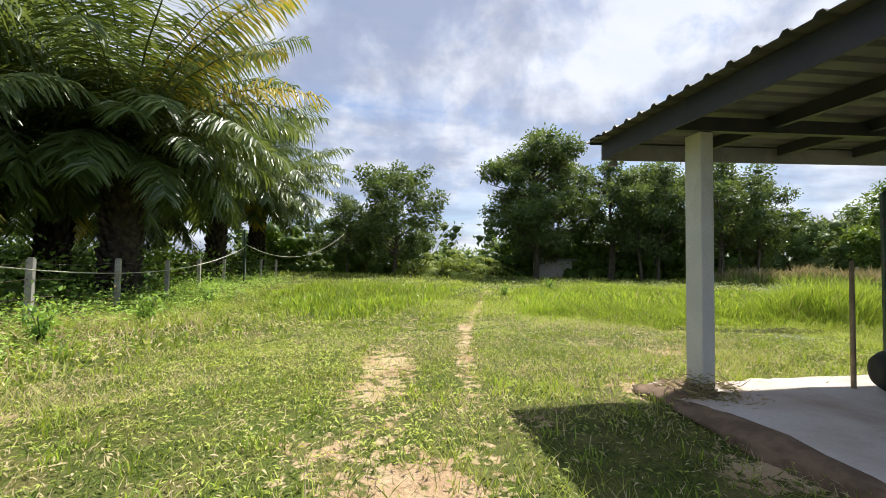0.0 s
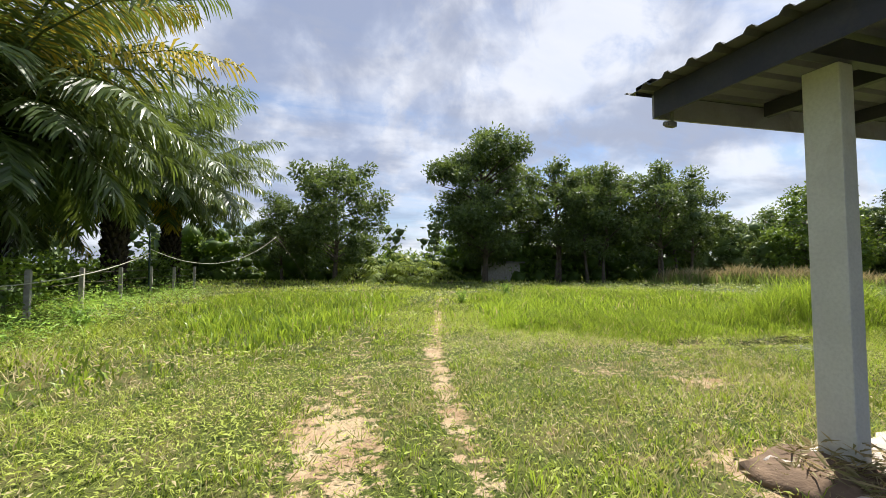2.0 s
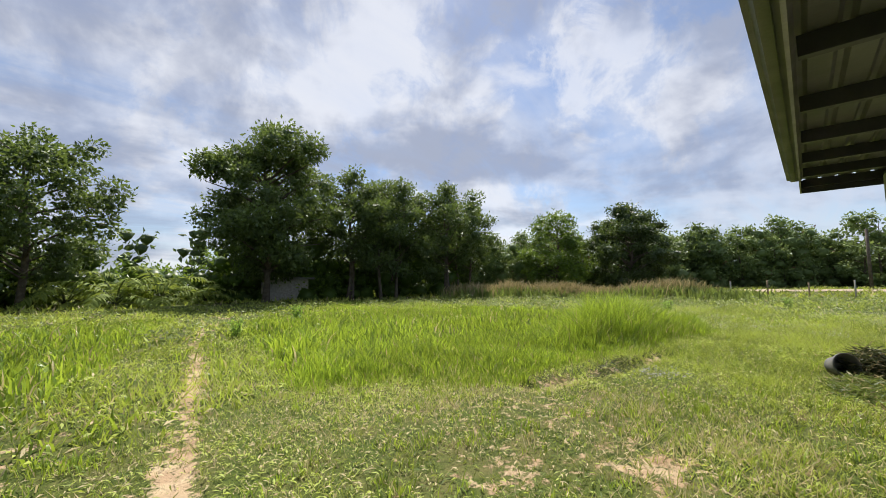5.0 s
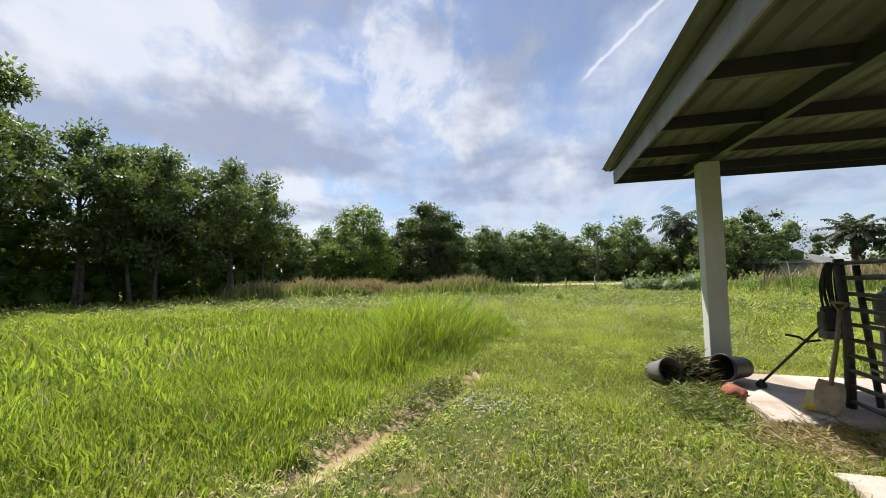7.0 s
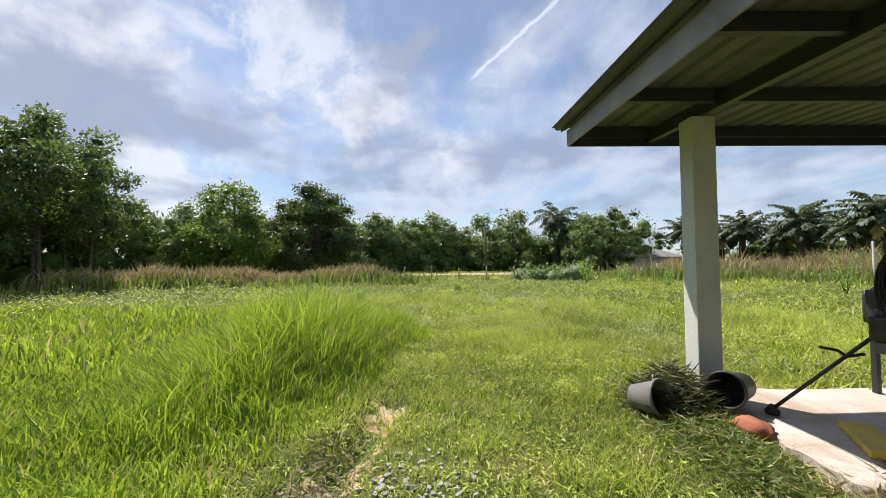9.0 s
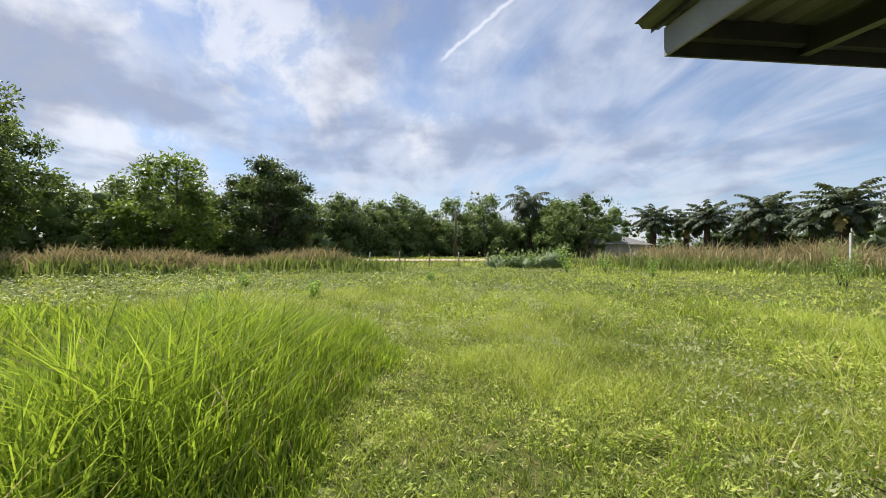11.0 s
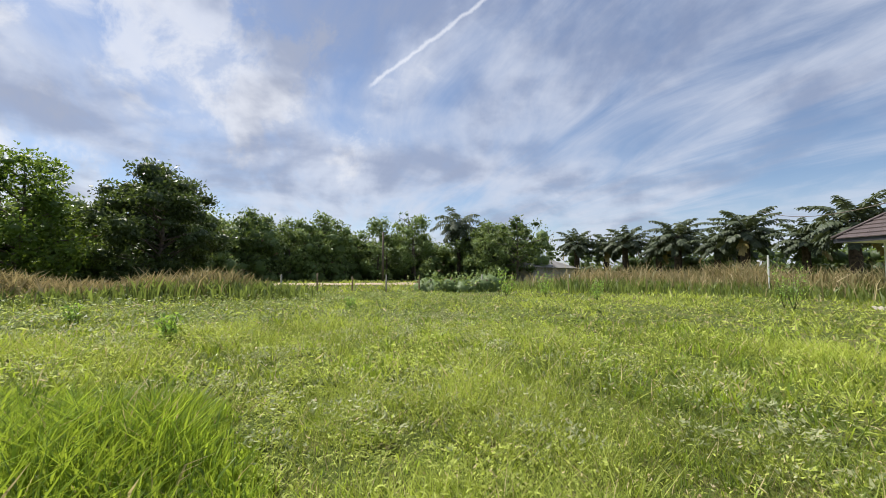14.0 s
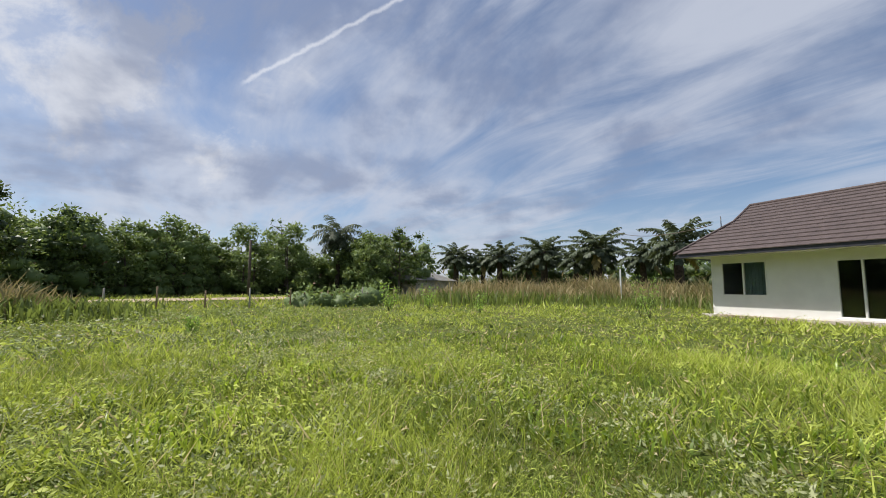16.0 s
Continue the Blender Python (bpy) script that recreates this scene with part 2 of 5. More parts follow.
CURTAIN = surface("grey_curtain", (0.52, 0.60, 0.58), (0.44, 0.52, 0.50), 5, 0.9, 0.2, 50)
FAR_ROOF = surface("grey_metal_roof", (0.24, 0.235, 0.22), (0.19, 0.18, 0.17), 1, 0.7, 0.1, 20)
GRAVEL = surface("grey_gravel", (0.42, 0.41, 0.39), (0.28, 0.27, 0.26), 20, 0.9, 0.5, 80)


def glass_material():
    m = bpy.data.materials.new("window_glass")
    m.use_nodes = True
    n = Nodes(m.node_tree)
    p = n.add("BsdfPrincipled", Base_Color=(0.55, 0.62, 0.62, 1), Roughness=0.03, IOR=1.5)
    p.inputs["Transmission Weight"].default_value = 1.0
    n.tree.links.new(p.outputs[0], n.add("OutputMaterial").inputs[0])
    return m


GLASS = glass_material()

# ---- mesh helpers ----


def data_mesh(name, verts, faces, mat, tint=None, smooth=False, layer="tint"):
    """A mesh from arrays: verts (N, 3), faces (M, 3 or 4)."""
    verts, faces = np.asarray(verts, dtype=np.float32), np.asarray(faces, dtype=np.int32)
    me = bpy.data.meshes.new(name)
    k = faces.shape[1]
    me.vertices.add(len(verts))
    me.vertices.foreach_set("co", verts.ravel())
    me.loops.add(faces.size)
    me.loops.foreach_set("vertex_index", faces.ravel())
    me.polygons.add(len(faces))
    me.polygons.foreach_set("loop_start", np.arange(0, faces.size, k, dtype=np.int32))
    if smooth:
        me.polygons.foreach_set("use_smooth", np.ones(len(faces), dtype=bool))
    me.update(calc_edges=True)
    if tint is not None:
        at = me.attributes.new(layer, "FLOAT", "POINT")
        at.data.foreach_set("value", np.asarray(tint, dtype=np.float32))
    me.materials.append(mat)
    return me


class Solid:
    """Gathers boxes, tubes and lathed shapes into one mesh."""

    def __init__(self):
        self.bm = bmesh.new()

    def box(self, lo, hi, bevel=0.0, m=None):
        c = [(a + b) / 2 for a, b in zip(lo, hi)]
        s = [abs(b - a) for a, b in zip(lo, hi)]
        mm = Matrix.Translation(c) @ Matrix.Diagonal((*s, 1))
        r = bmesh.ops.create_cube(self.bm, size=1.0, matrix=(m @ mm) if m else mm)
        if bevel:
            edges = list({e for v in r["verts"] for e in v.link_edges})
            bmesh.ops.bevel(self.bm, geom=edges, offset=bevel, segments=2, affect="EDGES", profile=0.6)
        return self

    def tube(self, points, radii, sides=8, caps=True):
        pts = [Vector(p) for p in points]
        if not isinstance(radii, (list, tuple)):
            radii = [radii] * len(pts)
        rings = []
        for i, p in enumerate(pts):
            d = (pts[min(i + 1, len(pts) - 1)] - pts[max(i - 1, 0)]).normalized()
            a = d.cross(Vector((0.31, 0.17, 0.93))) if abs(d.z) < 0.85 else d.cross(Vector((0.9, 0.3, 0.1)))
            a.normalize()
            b = d.cross(a)
            rings.append([self.bm.verts.new(p + (a * math.cos(k * math.tau / sides) + b * math.sin(k * math.tau / sides)) * radii[i]) for k in range(sides)])
        for r, q in zip(rings, rings[1:]):
            for k in range(sides):
                f = self.bm.faces.new((r[k], r[(k + 1) % sides], q[(k + 1) % sides], q[k]))
                f.smooth = True
        if caps:
            self.bm.faces.new(rings[0][::-1])
            self.bm.faces.new(rings[-1])
        return self

    def lathe(self, profile, sides=20, m=None):
        """profile: (radius, height) from the bottom to the top, closed round the axis."""
        m = m or Matrix()
        rings = [[self.bm.verts.new(m @ Vector((r * math.cos(k * math.tau / sides), r * math.sin(k * math.tau / sides), z))) for k in range(sides)] for r, z in profile]
        for r, q in zip(rings, rings[1:]):
            for k in range(sides):
                f = self.bm.faces.new((r[k], r[(k + 1) % sides], q[(k + 1) % sides], q[k]))
                f.smooth = True
        self.bm.faces.new(rings[0][::-1])
        self.bm.faces.new(rings[-1])
        return self

    def face(self, *points):
        self.bm.faces.new([self.bm.verts.new(p) for p in points])
        return self

    def mesh(self, name, mat):
        me = bpy.data.meshes.new(name)
        bmesh.ops.recalc_face_normals(self.bm, faces=self.bm.faces)
        self.bm.to_mesh(me)
        self.bm.free()
        me.materials.append(mat)
        return me


def part(parent, name, me, label="", m=None):
    ob = new(name, me)
    ob.parent = parent
    if m is not None:
        ob.matrix_basis = m
    if label:
        tagged(ob, label)
    return ob


def holder(name, x, y, z, turn=0.0, label="", category="", group="", kind=""):
    ob = new(name)
    ob.matrix_basis = pose(x, y, z, 0, 0, turn)
    ob.empty_display_size = 0.2
    return tagged(ob, label, category, group, kind)


# ---- lie of the land ----
WALKED = np.array([(0.8, 0.6), (1.0, 3.4), (2.0, 5.4), (4.6, 6.5), (6.5, 7.0), (9.4, 7.0), (12.4, 6.3)])
TRACK_RIGHT = np.array([(0.9, -6.0), (1.6, 2.0), (2.36, 6.0), (2.95, 8.5), (3.4, 9.8), (4.62, 13.4), (5.4, 16.2), (7.4, 20.9), (11.0, 27.0)])
DITCH = np.array([(6.9, 8.1), (8.1, 7.72), (8.8, 7.55), (9.4, 7.46), (10.1, 7.32)])
TRACK_LEFT = np.array([(0.5, -6.0), (1.12, 2.5), (1.2, 4.8), (1.47, 6.5), (1.81, 8.05), (2.6, 11.5)])


def away(x, y, line):
    """Distance from points to a broken line."""
    x, y = np.asarray(x, float), np.asarray(y, float)
    best = np.full(x.shape, 1e9)
    for (ax, ay), (bx, by) in zip(line, line[1:]):
        dx, dy = bx - ax, by - ay
        u = np.clip(((x - ax) * dx + (y - ay) * dy) / (dx * dx + dy * dy), 0, 1)
        best = np.minimum(best, np.hypot(x - ax - u * dx, y - ay - u * dy))
    return best


_rng = np.random.default_rng(7)
_WAVES = [(_rng.uniform(0, math.tau), _rng.uniform(0, math.tau), f) for f in (0.35, 0.6, 0.9, 1.4, 2.1, 3.1, 4.3, 6.1)]


def ripple(x, y, k=0):
    """Smooth uneven field about 0, within -1 to 1."""
    s = 0
    for i, (a, p, f) in enumerate(_WAVES):
        s = s + np.sin(f * (np.cos(a + k) * x + np.sin(a + k) * y) * 1.3 + p + 1.7 * k + 1.1 * np.sin(0.5 * f * (np.cos(a + 1.3) * x + np.sin(a + 1.3) * y) + k)) / (1 + 0.35 * i)
    return s / 3.2


def land(x, y):
    x, y = np.asarray(x, float), np.asarray(y, float)
    q = np.clip(away(x, y, WALKED) - 8, 0, 60)
    z = 0.012 * q * q / (q + 4)
    z = z + 0.12 * np.exp(-(((x - 17) / 9) ** 2 + ((y + 15) / 6) ** 2))
    z = z - 0.13 * np.exp(-(away(x, y, DITCH) / 0.17) ** 2)
    return z + 0.02 * ripple(x * 0.6, y * 0.6, 1) + 0.045 * ripple(x * 2.3, y * 2.3, 16) * np.clip((away(x, y, WALKED) - 0.6) / 1.5, 0.25, 1)


def height(x, y):
    return float(land(np.array([x]), np.array([y]))[0])


def worn(x, y):
    """How far the turf is worn off: 0 turf, 1 soil."""
    b = np.exp(-(away(x, y, TRACK_RIGHT) / 0.18) ** 2) * (0.60 + 0.40 * ripple(x * 2, y * 2, 2))
    b = np.maximum(b, np.exp(-(away(x, y, TRACK_LEFT) / 0.45) ** 2) * (0.40 + 0.5 * ripple(x * 1.6, y * 1.6, 3)))
    b = np.maximum(b, (0.75 + 0.4 * ripple(x * 3, y * 3, 18)) * np.exp(-(away(x, y, DITCH) / 0.24) ** 2))
    trodden = np.clip((8.5 - x) / 3, 0, 1) * np.clip((x + 1.5) / 2, 0, 1) * np.clip((10.5 - y) / 3, 0, 1)
    b = np.maximum(b, trodden * (0.16 + 0.30 * ripple(x * 1.2, y * 1.2, 21)))
    for cx, cy, r, a in ((1.4, 3.1, 0.5, 0.85), (0.92, 3.6, 0.4, 0.6), (1.45, 6.4, 0.45, 0.55), (1.2, 4.85, 0.4, 0.45), (5.4, 6.2, 0.5, 0.6), (4.64, 6.98, 0.4, 0.5), (13.1, 4.4, 0.4, 0.45), (12.8, 5.25, 0.35, 0.5), (3.85, 4.55, 0.35, 0.95), (3.55, 3.1, 0.3, 0.85), (3.5, 2.4, 0.3, 0.8), (8.2, 4.2, 0.5, 0.9), (8.6, 4.7, 0.35, 0.6), (10.7, 3.6, 0.5, 0.6), (-1.6, 4.5, 0.4, 0.5), (2.4, 4.0, 0.35, 0.45)):
        b = np.maximum(b, a * np.exp(-(np.hypot(x - cx, y - cy) / r) ** 2))
    return b


def tallness(x, y):
    """Height of the uncut grass in metres; under 0.12 it is mown."""
    x, y = np.asarray(x, float), np.asarray(y, float)
    front = np.interp(x, [3, 4.5, 6.3, 7.0, 9.0, 10.1, 13.0, 13.7, 15.7, 17.7], [9.7, 9.35, 8.45, 8.2, 7.75, 7.5, 7.3, 7.0, 7.4, 8.8]) + 0.16 * ripple(x * 1.5, y * 1.5, 4)
    ramp = np.interp(x, [9, 11.5], [1.6, 0.6])
    inside = np.clip((y - front + 0.4 * ramp * ripple(x * 2.2, y * 2.2, 17)) / ramp, 0, 1) ** 0.8
    trackx = np.interp(y, TRACK_RIGHT[:, 1], TRACK_RIGHT[:, 0])
    inside = inside * np.clip((x - trackx - 0.9) / 0.6, 0, 1) * np.clip((16.4 + 0.3 * (y - 7) - x) / 1.2, 0, 1)
    h = inside * (0.33 + 0.13 * ripple(x * 1.3, y * 1.3, 5)) * np.clip((24 - y) / 8, 0.45, 1)
    crest = np.exp(-(((x - 12.3) / 2.2) ** 2 + ((y - 8.6) / 1.0) ** 2))
    h = h + inside * 0.70 * crest
    left = np.clip((trackx - 1.0 - x) / 0.7, 0, 1) * np.clip((y - 8.6 - 0.95 * np.clip(x - 0.5, 0, 3) - 2.2 * np.clip(-x, 0, 3) + 0.3 * ripple(x * 1.5, y * 1.5, 6)) / 1.5, 0, 1) * np.clip((x + 3.0) / 1.6, 0, 1)
    h = np.maximum(h, left * (0.30 + 0.12 * ripple(x, y, 7)) * np.clip((26 - y) / 8, 0.35, 1))
    return h


def ladder(lo, hi, step, reach):
    inner = list(np.arange(lo, hi + step / 2, step))
    out, s = [], step
    edge = hi
    while edge < reach:
        s *= 1.22
        edge += s
        out.append(edge)
    low, s, edge = [], step, lo
    while edge > -reach:
        s *= 1.22
        edge -= s
        low.append(edge)
    return np.array(low[::-1] + inner + out)


gx, gy = ladder(-5, 16, 0.17, 1600), ladder(-1, 13, 0.17, 1600)
GX, GY = np.meshgrid(gx, gy)
bare_v = worn(GX, GY)
GZ = land(GX, GY) - 0.03 * np.clip(bare_v, 0, 1)
idx = np.arange(GX.size).reshape(GX.shape)
quads = np.stack([idx[:-1, :-1], idx[:-1, 1:], idx[1:, 1:], idx[1:, :-1]], -1).reshape(-1, 4)
ground = new("ground", data_mesh("ground", np.stack([GX, GY, GZ], -1).reshape(-1, 3), quads, GROUND, bare_v.ravel(), True, "bare"))
tagged(ground, "grassy field with worn sandy footpaths and bare patches", "ground", kind="structure")

# ---- carport ----
ROOF_W, ROOF_E, ROOF_N, ROOF_S = 3.80, 11.03, 5.28, -2.4


def roof_z(x):
    """Underside of the fascia at x: the roof falls gently to the west."""
    return 2.44 + 0.32 * (x - ROOF_W) / (ROOF_E - ROOF_W)


def build_carport():
    car = holder("carport", 7.4, 1.4, 0.0, 0, "open carport with white posts, dark steel frame and ribbed roof", "carport")
    inv = Matrix.Translation((-7.4, -1.4, 0))

    def add(name, solid, mat, label=""):
        return part(car, name, solid.mesh(name, mat), label, inv)

    # posts: the two on the north side stand in view, two more hold the south side
    for x0, x1, y0, y1 in ((4.22, 4.36, 4.30, 4.50), (10.0, 10.21, 4.2, 4.43), (4.27, 4.46, -1.7, -1.46), (10.0, 10.21, -1.7, -1.46)):
        s = Solid().box((x0, y0, -0.12), (x1, y1, roof_z(x0) + 0.04), 0.012)
        add("post", s, PAINT, "white rendered concrete post, soil-stained at its foot")
    # rafters along the fall, purlins across
    for y in (4.31, 1.4, -1.58):
        s = Solid()
        w = 0.035
        h0, h1 = (0.02, 0.17) if y not in (4.31, -1.58) else (0.04, 0.17)
        bm = s.bm
        v = [bm.verts.new(p) for p in ((ROOF_W + 0.03, y - w, roof_z(ROOF_W) + h0), (ROOF_E - 0.03, y - w, roof_z(ROOF_E) + h0), (ROOF_E - 0.03, y + w, roof_z(ROOF_E) + h0), (ROOF_W + 0.03, y + w, roof_z(ROOF_W) + h0),
                                       (ROOF_W + 0.03, y - w, roof_z(ROOF_W) + h1), (ROOF_E - 0.03, y - w, roof_z(ROOF_E) + h1), (ROOF_E - 0.03, y + w, roof_z(ROOF_E) + h1), (ROOF_W + 0.03, y + w, roof_z(ROOF_W) + h1))]
        for f in ((0, 3, 2, 1), (4, 5, 6, 7), (0, 1, 5, 4), (1, 2, 6, 5), (2, 3, 7, 6), (3, 0, 4, 7)):
            bm.faces.new([v[i] for i in f])
        add("rafter", s, STEEL)
    for i in range(7):
        x = ROOF_W + 0.07 + i * (ROOF_E - ROOF_W - 0.14) / 6
        z = roof_z(x)
        add("purlin", Solid().box((x - 0.03, ROOF_S + 0.05, z + 0.09), (x + 0.03, ROOF_N - 0.03, z + 0.215), 0.004), STEEL)
    # fascias: dark on the west and east ends, grey boards along the north
    for x, d in ((ROOF_W, 1), (ROOF_E, -1)):
        z = roof_z(x)
        add("fascia", Solid().box((min(x, x + d * 0.02), ROOF_S, z), (max(x, x + d * 0.02), ROOF_N, z + 0.215), 0.003), STEEL)
    for y in (ROOF_N, ROOF_S - 0.02):
        cuts = [ROOF_W, 6.7, 9.1, ROOF_E]
        for a, b in zip(cuts, cuts[1:]):
            s = Solid()
            a2, b2 = a + 0.002, b - 0.002
            v = [s.bm.verts.new(p) for p in ((a2, y, roof_z(a2)), (b2, y, roof_z(b2)), (b2, y + 0.02, roof_z(b2)), (a2, y + 0.02, roof_z(a2)), (a2, y, roof_z(a2) + 0.19), (b2, y, roof_z(b2) + 0.19), (b2, y + 0.02, roof_z(b2) + 0.19), (a2, y + 0.02, roof_z(a2) + 0.19))]
            for f in ((0, 3, 2, 1), (4, 5, 6, 7), (0, 1, 5, 4), (1, 2, 6, 5), (2, 3, 7, 6), (3, 0, 4, 7)):
                s.bm.faces.new([v[i] for i in f])
            add("fascia_board", s, FASCIA, "grey weathered fascia board")
    # ribbed sheets: ribs run along the fall
    s = Solid()
    rib = ((0.0, 0.0), (0.12, 0.0), (0.145, 0.03), (0.175, 0.03), (0.20, 0.0))
    ys, zs = [], []
    y = ROOF_S - 0.12
    while y < ROOF_N + 0.10:
        for dy, dz in rib[:-1]:
            ys.append(y + dy)
            zs.append(dz)
        y += 0.20
    rows = []
    for top in (0.0, 0.004):
        for x in (ROOF_W - 0.13, ROOF_E + 0.09):
            rows.append([s.bm.verts.new((x, yy, roof_z(x) + 0.225 + zz + top)) for yy, zz in zip(ys, zs)])
    for a, b in ((0, 1), (2, 3), (0, 2), (1, 3)):
        for k in range(len(ys) - 1):
            s.bm.faces.new((rows[a][k], rows[a][k + 1], rows[b][k + 1], rows[b][k]))
    add("roof_sheet", s, SHEET, "olive-grey ribbed metal roofing sheet")
    # ridge flashing over the north verge
    s = Solid()
    v = [s.bm.verts.new((x, y, roof_z(x) + z)) for x in (ROOF_W - 0.12, ROOF_E + 0.085) for y, z in ((ROOF_N + 0.06, 0.195), (ROOF_N + 0.06, 0.262), (ROOF_N - 0.10, 0.27))]
    s.bm.faces.new((v[0], v[1], v[4], v[3]))
    s.bm.faces.new((v[1], v[2], v[5], v[4]))
    ob = add("verge_flashing", s, STEEL)
    mod = ob.modifiers.new("thick", "SOLIDIFY")
    mod.thickness = 0.003
    # small camera under the north-west corner
    s = Solid().box((3.86, 5.20, 2.36), (3.95, 5.245, 2.405), 0.010).tube([(3.92, 5.22, 2.405), (3.92, 5.22, 2.535)], 0.013, 10).lathe([(0.014, 0.0), (0.019, 0.003), (0.019, 0.02), (0.014, 0.024)], 14, pose(3.84, 5.222, 2.382, 0, 90, 0))
    cam_box = new("security_camera", s.mesh("security_camera", GREY_PLASTIC))
    tagged(cam_box, "small grey security camera fixed under the roof corner", "camera")


build_carport()


def build_slab(x0, x1, y0, y1, nx):
    bm = bmesh.new()
    ny = 50
    r = random.Random(4)
    grid = []
    for i in range(nx + 1):
        row = []
        for j in range(ny + 1):
            x, y = x0 + (x1 - x0) * i / nx, y0 + (y1 - y0) * j / ny
            if i in (0, nx):
                x += 0.07 * noise.noise((0, y * 1.7, i)) + 0.02 * r.uniform(-1, 1)
            if j in (0, ny):
                y += 0.06 * noise.noise((x * 1.6, 0, j)) + 0.02 * r.uniform(-1, 1)
            edge = min(i, nx - i, j, ny - j)
            z = 0.075 + 0.012 * noise.noise((x * 1.3, y * 1.3, 0)) + 0.004 * noise.noise((x * 7, y * 7, 3)) - (0.02 if edge == 0 else 0)
            row.append(bm.verts.new((x, y, z)))
        grid.append(row)
    for i in range(nx):
        for j in range(ny):
            bm.faces.new((grid[i][j], grid[i + 1][j], grid[i + 1][j + 1], grid[i][j + 1])).smooth = True
    rim = [grid[i][0] for i in range(nx + 1)] + [grid[nx][j] for j in range(1, ny + 1)] + [grid[i][ny] for i in range(nx - 1, -1, -1)] + [grid[0][j] for j in range(ny - 1, 0, -1)]
    low = [bm.verts.new((v.co.x, v.co.y, -0.12)) for v in rim]
    for k in range(len(rim)):
        q = (k + 1) % len(rim)
        bm.faces.new((rim[k], low[k], low[q], rim[q]))
    me = bpy.data.meshes.new("slab")
    bm.to_mesh(me)
    bm.free()
    me.materials.append(CONCRETE)
    tagged(new("carport_slab", me), "rough pale concrete slab with dirt and litter under the carport", "floor", kind="structure")


build_slab(3.86, 7.5, -2.2, 4.60, 36)
build_slab(8.5, 10.35, -2.2, 4.42, 20)

# ---- house ----


def build_house():
    hs = new("house")
    u, nn = Vector((-0.990, 0.141, 0)), Vector((0.141, 0.990, 0))
    # the local frame is mirrored into a right-handed one: along the wall is -x of the object
    turn = Matrix(((-u.x, nn.x, 0, 21.16), (-u.y, nn.y, 0, -12.47), (0, 0, 1, 0.30), (0, 0, 0, 1)))
    hs.matrix_basis = turn
    tagged(hs, "white bungalow with brown tiled roof, window and sliding door", "house")

    def P(a, b, z):
        return Vector((-a, b, z))

    def bx(s, a0, a1, b0, b1, z0, z1, bevel=0.0):
        return s.box((-a1, b0, z0), (-a0, b1, z1), bevel)

    LEN, DEEP, TOP = 12.0, 7.0, 2.30
    s = Solid()
    # front wall with a window hole and a door hole
    wa, wb, wz0, wz1 = 0.41, 2.05, 0.72, 2.06
    da, db, dz1 = 4.08, 6.0, 1.98
    bx(s, 0, wa, -0.12, 0, -0.35, TOP)
    bx(s, wa, wb, -0.12, 0, -0.35, wz0)
    bx(s, wa, wb, -0.12, 0, wz1, TOP)
    bx(s, wb, da, -0.12, 0, -0.35, TOP)
    bx(s, da, db, -0.12, 0, dz1, TOP)
    bx(s, da, db, -0.12, 0, -0.35, 0.05)
    bx(s, db, LEN, -0.12, 0, -0.35, TOP)
    bx(s, 0, 0.12, -DEEP, -0.12, -0.35, TOP)
    bx(s, LEN - 0.12, LEN, -DEEP, -0.12, -0.35, TOP)
    bx(s, 0.12, LEN - 0.12, -DEEP, -DEEP + 0.12, -0.35, TOP)
    part(hs, "wall", s.mesh("wall", WALL_PAINT), "white painted rendered wall")
    part(hs, "plinth", bx(Solid(), -0.25, LEN, 0.003, 0.35, -0.35, -0.03, 0.01).mesh("plinth", CONCRETE), "low concrete apron")
    s = Solid()
    bx(s, 0.12, LEN - 0.12, -DEEP + 0.12, -0.12, -0.3, 0.0)
    bx(s, 0.12, LEN - 0.12, -3.2, -3.1, 0.0, TOP - 0.01)
    part(hs, "inner_room", s.mesh("inner_room", DARK_ROOM))
    # window
    win = part(hs, "window", None)
    s = Solid()
    f = 0.05
    for a0, a1, z0, z1 in ((wa, wb, wz0, wz0 + f), (wa, wb, wz1 - f, wz1), (wa, wa + f, wz0 + f, wz1 - f), (wb - f, wb, wz0 + f, wz1 - f), ((wa + wb) / 2 - 0.03, (wa + wb) / 2 + 0.03, wz0 + f, wz1 - f)):
        bx(s, a0, a1, -0.09, 0.012, z0, z1, 0.004)
    part(win, "frame", s.mesh("frame", WHITE_METAL))
    for a0, a1 in ((wa + f, (wa + wb) / 2 - 0.03), ((wa + wb) / 2 + 0.03, wb - f)):
        ob = part(win, "pane", bx(Solid(), a0, a1, -0.05, -0.044, wz0 + f, wz1 - f).mesh("pane", GLASS))
        ob.visible_shadow = False
    s = Solid()
    for k in range(13):
        a = (wa + wb) / 2 + 0.03 + k * 0.06
        bx(s, a, a + 0.05, -0.10 + 0.012 * (k % 2), -0.085 + 0.012 * (k % 2), wz0 + 0.02, wz1 - 0.02, 0.003)
    part(win, "curtain", s.mesh("curtain", CURTAIN), "grey curtain drawn behind one pane")
    # sliding door
    door = part(hs, "sliding_door", None)
    s = Solid()
    for a0, a1, z0, z1 in ((da, db, 0.05, 0.10), (da, db, dz1 - f, dz1), (da, da + 0.04, 0.10, dz1 - f), (db - 0.04, db, 0.10, dz1 - f), (4.70, 4.76, 0.10, dz1 - f), (5.33, 5.39, 0.10, dz1 - f)):
        bx(s, a0, a1, -0.09, 0.012, z0, z1, 0.004)
    part(door, "frame", s.mesh("frame", WHITE_METAL))
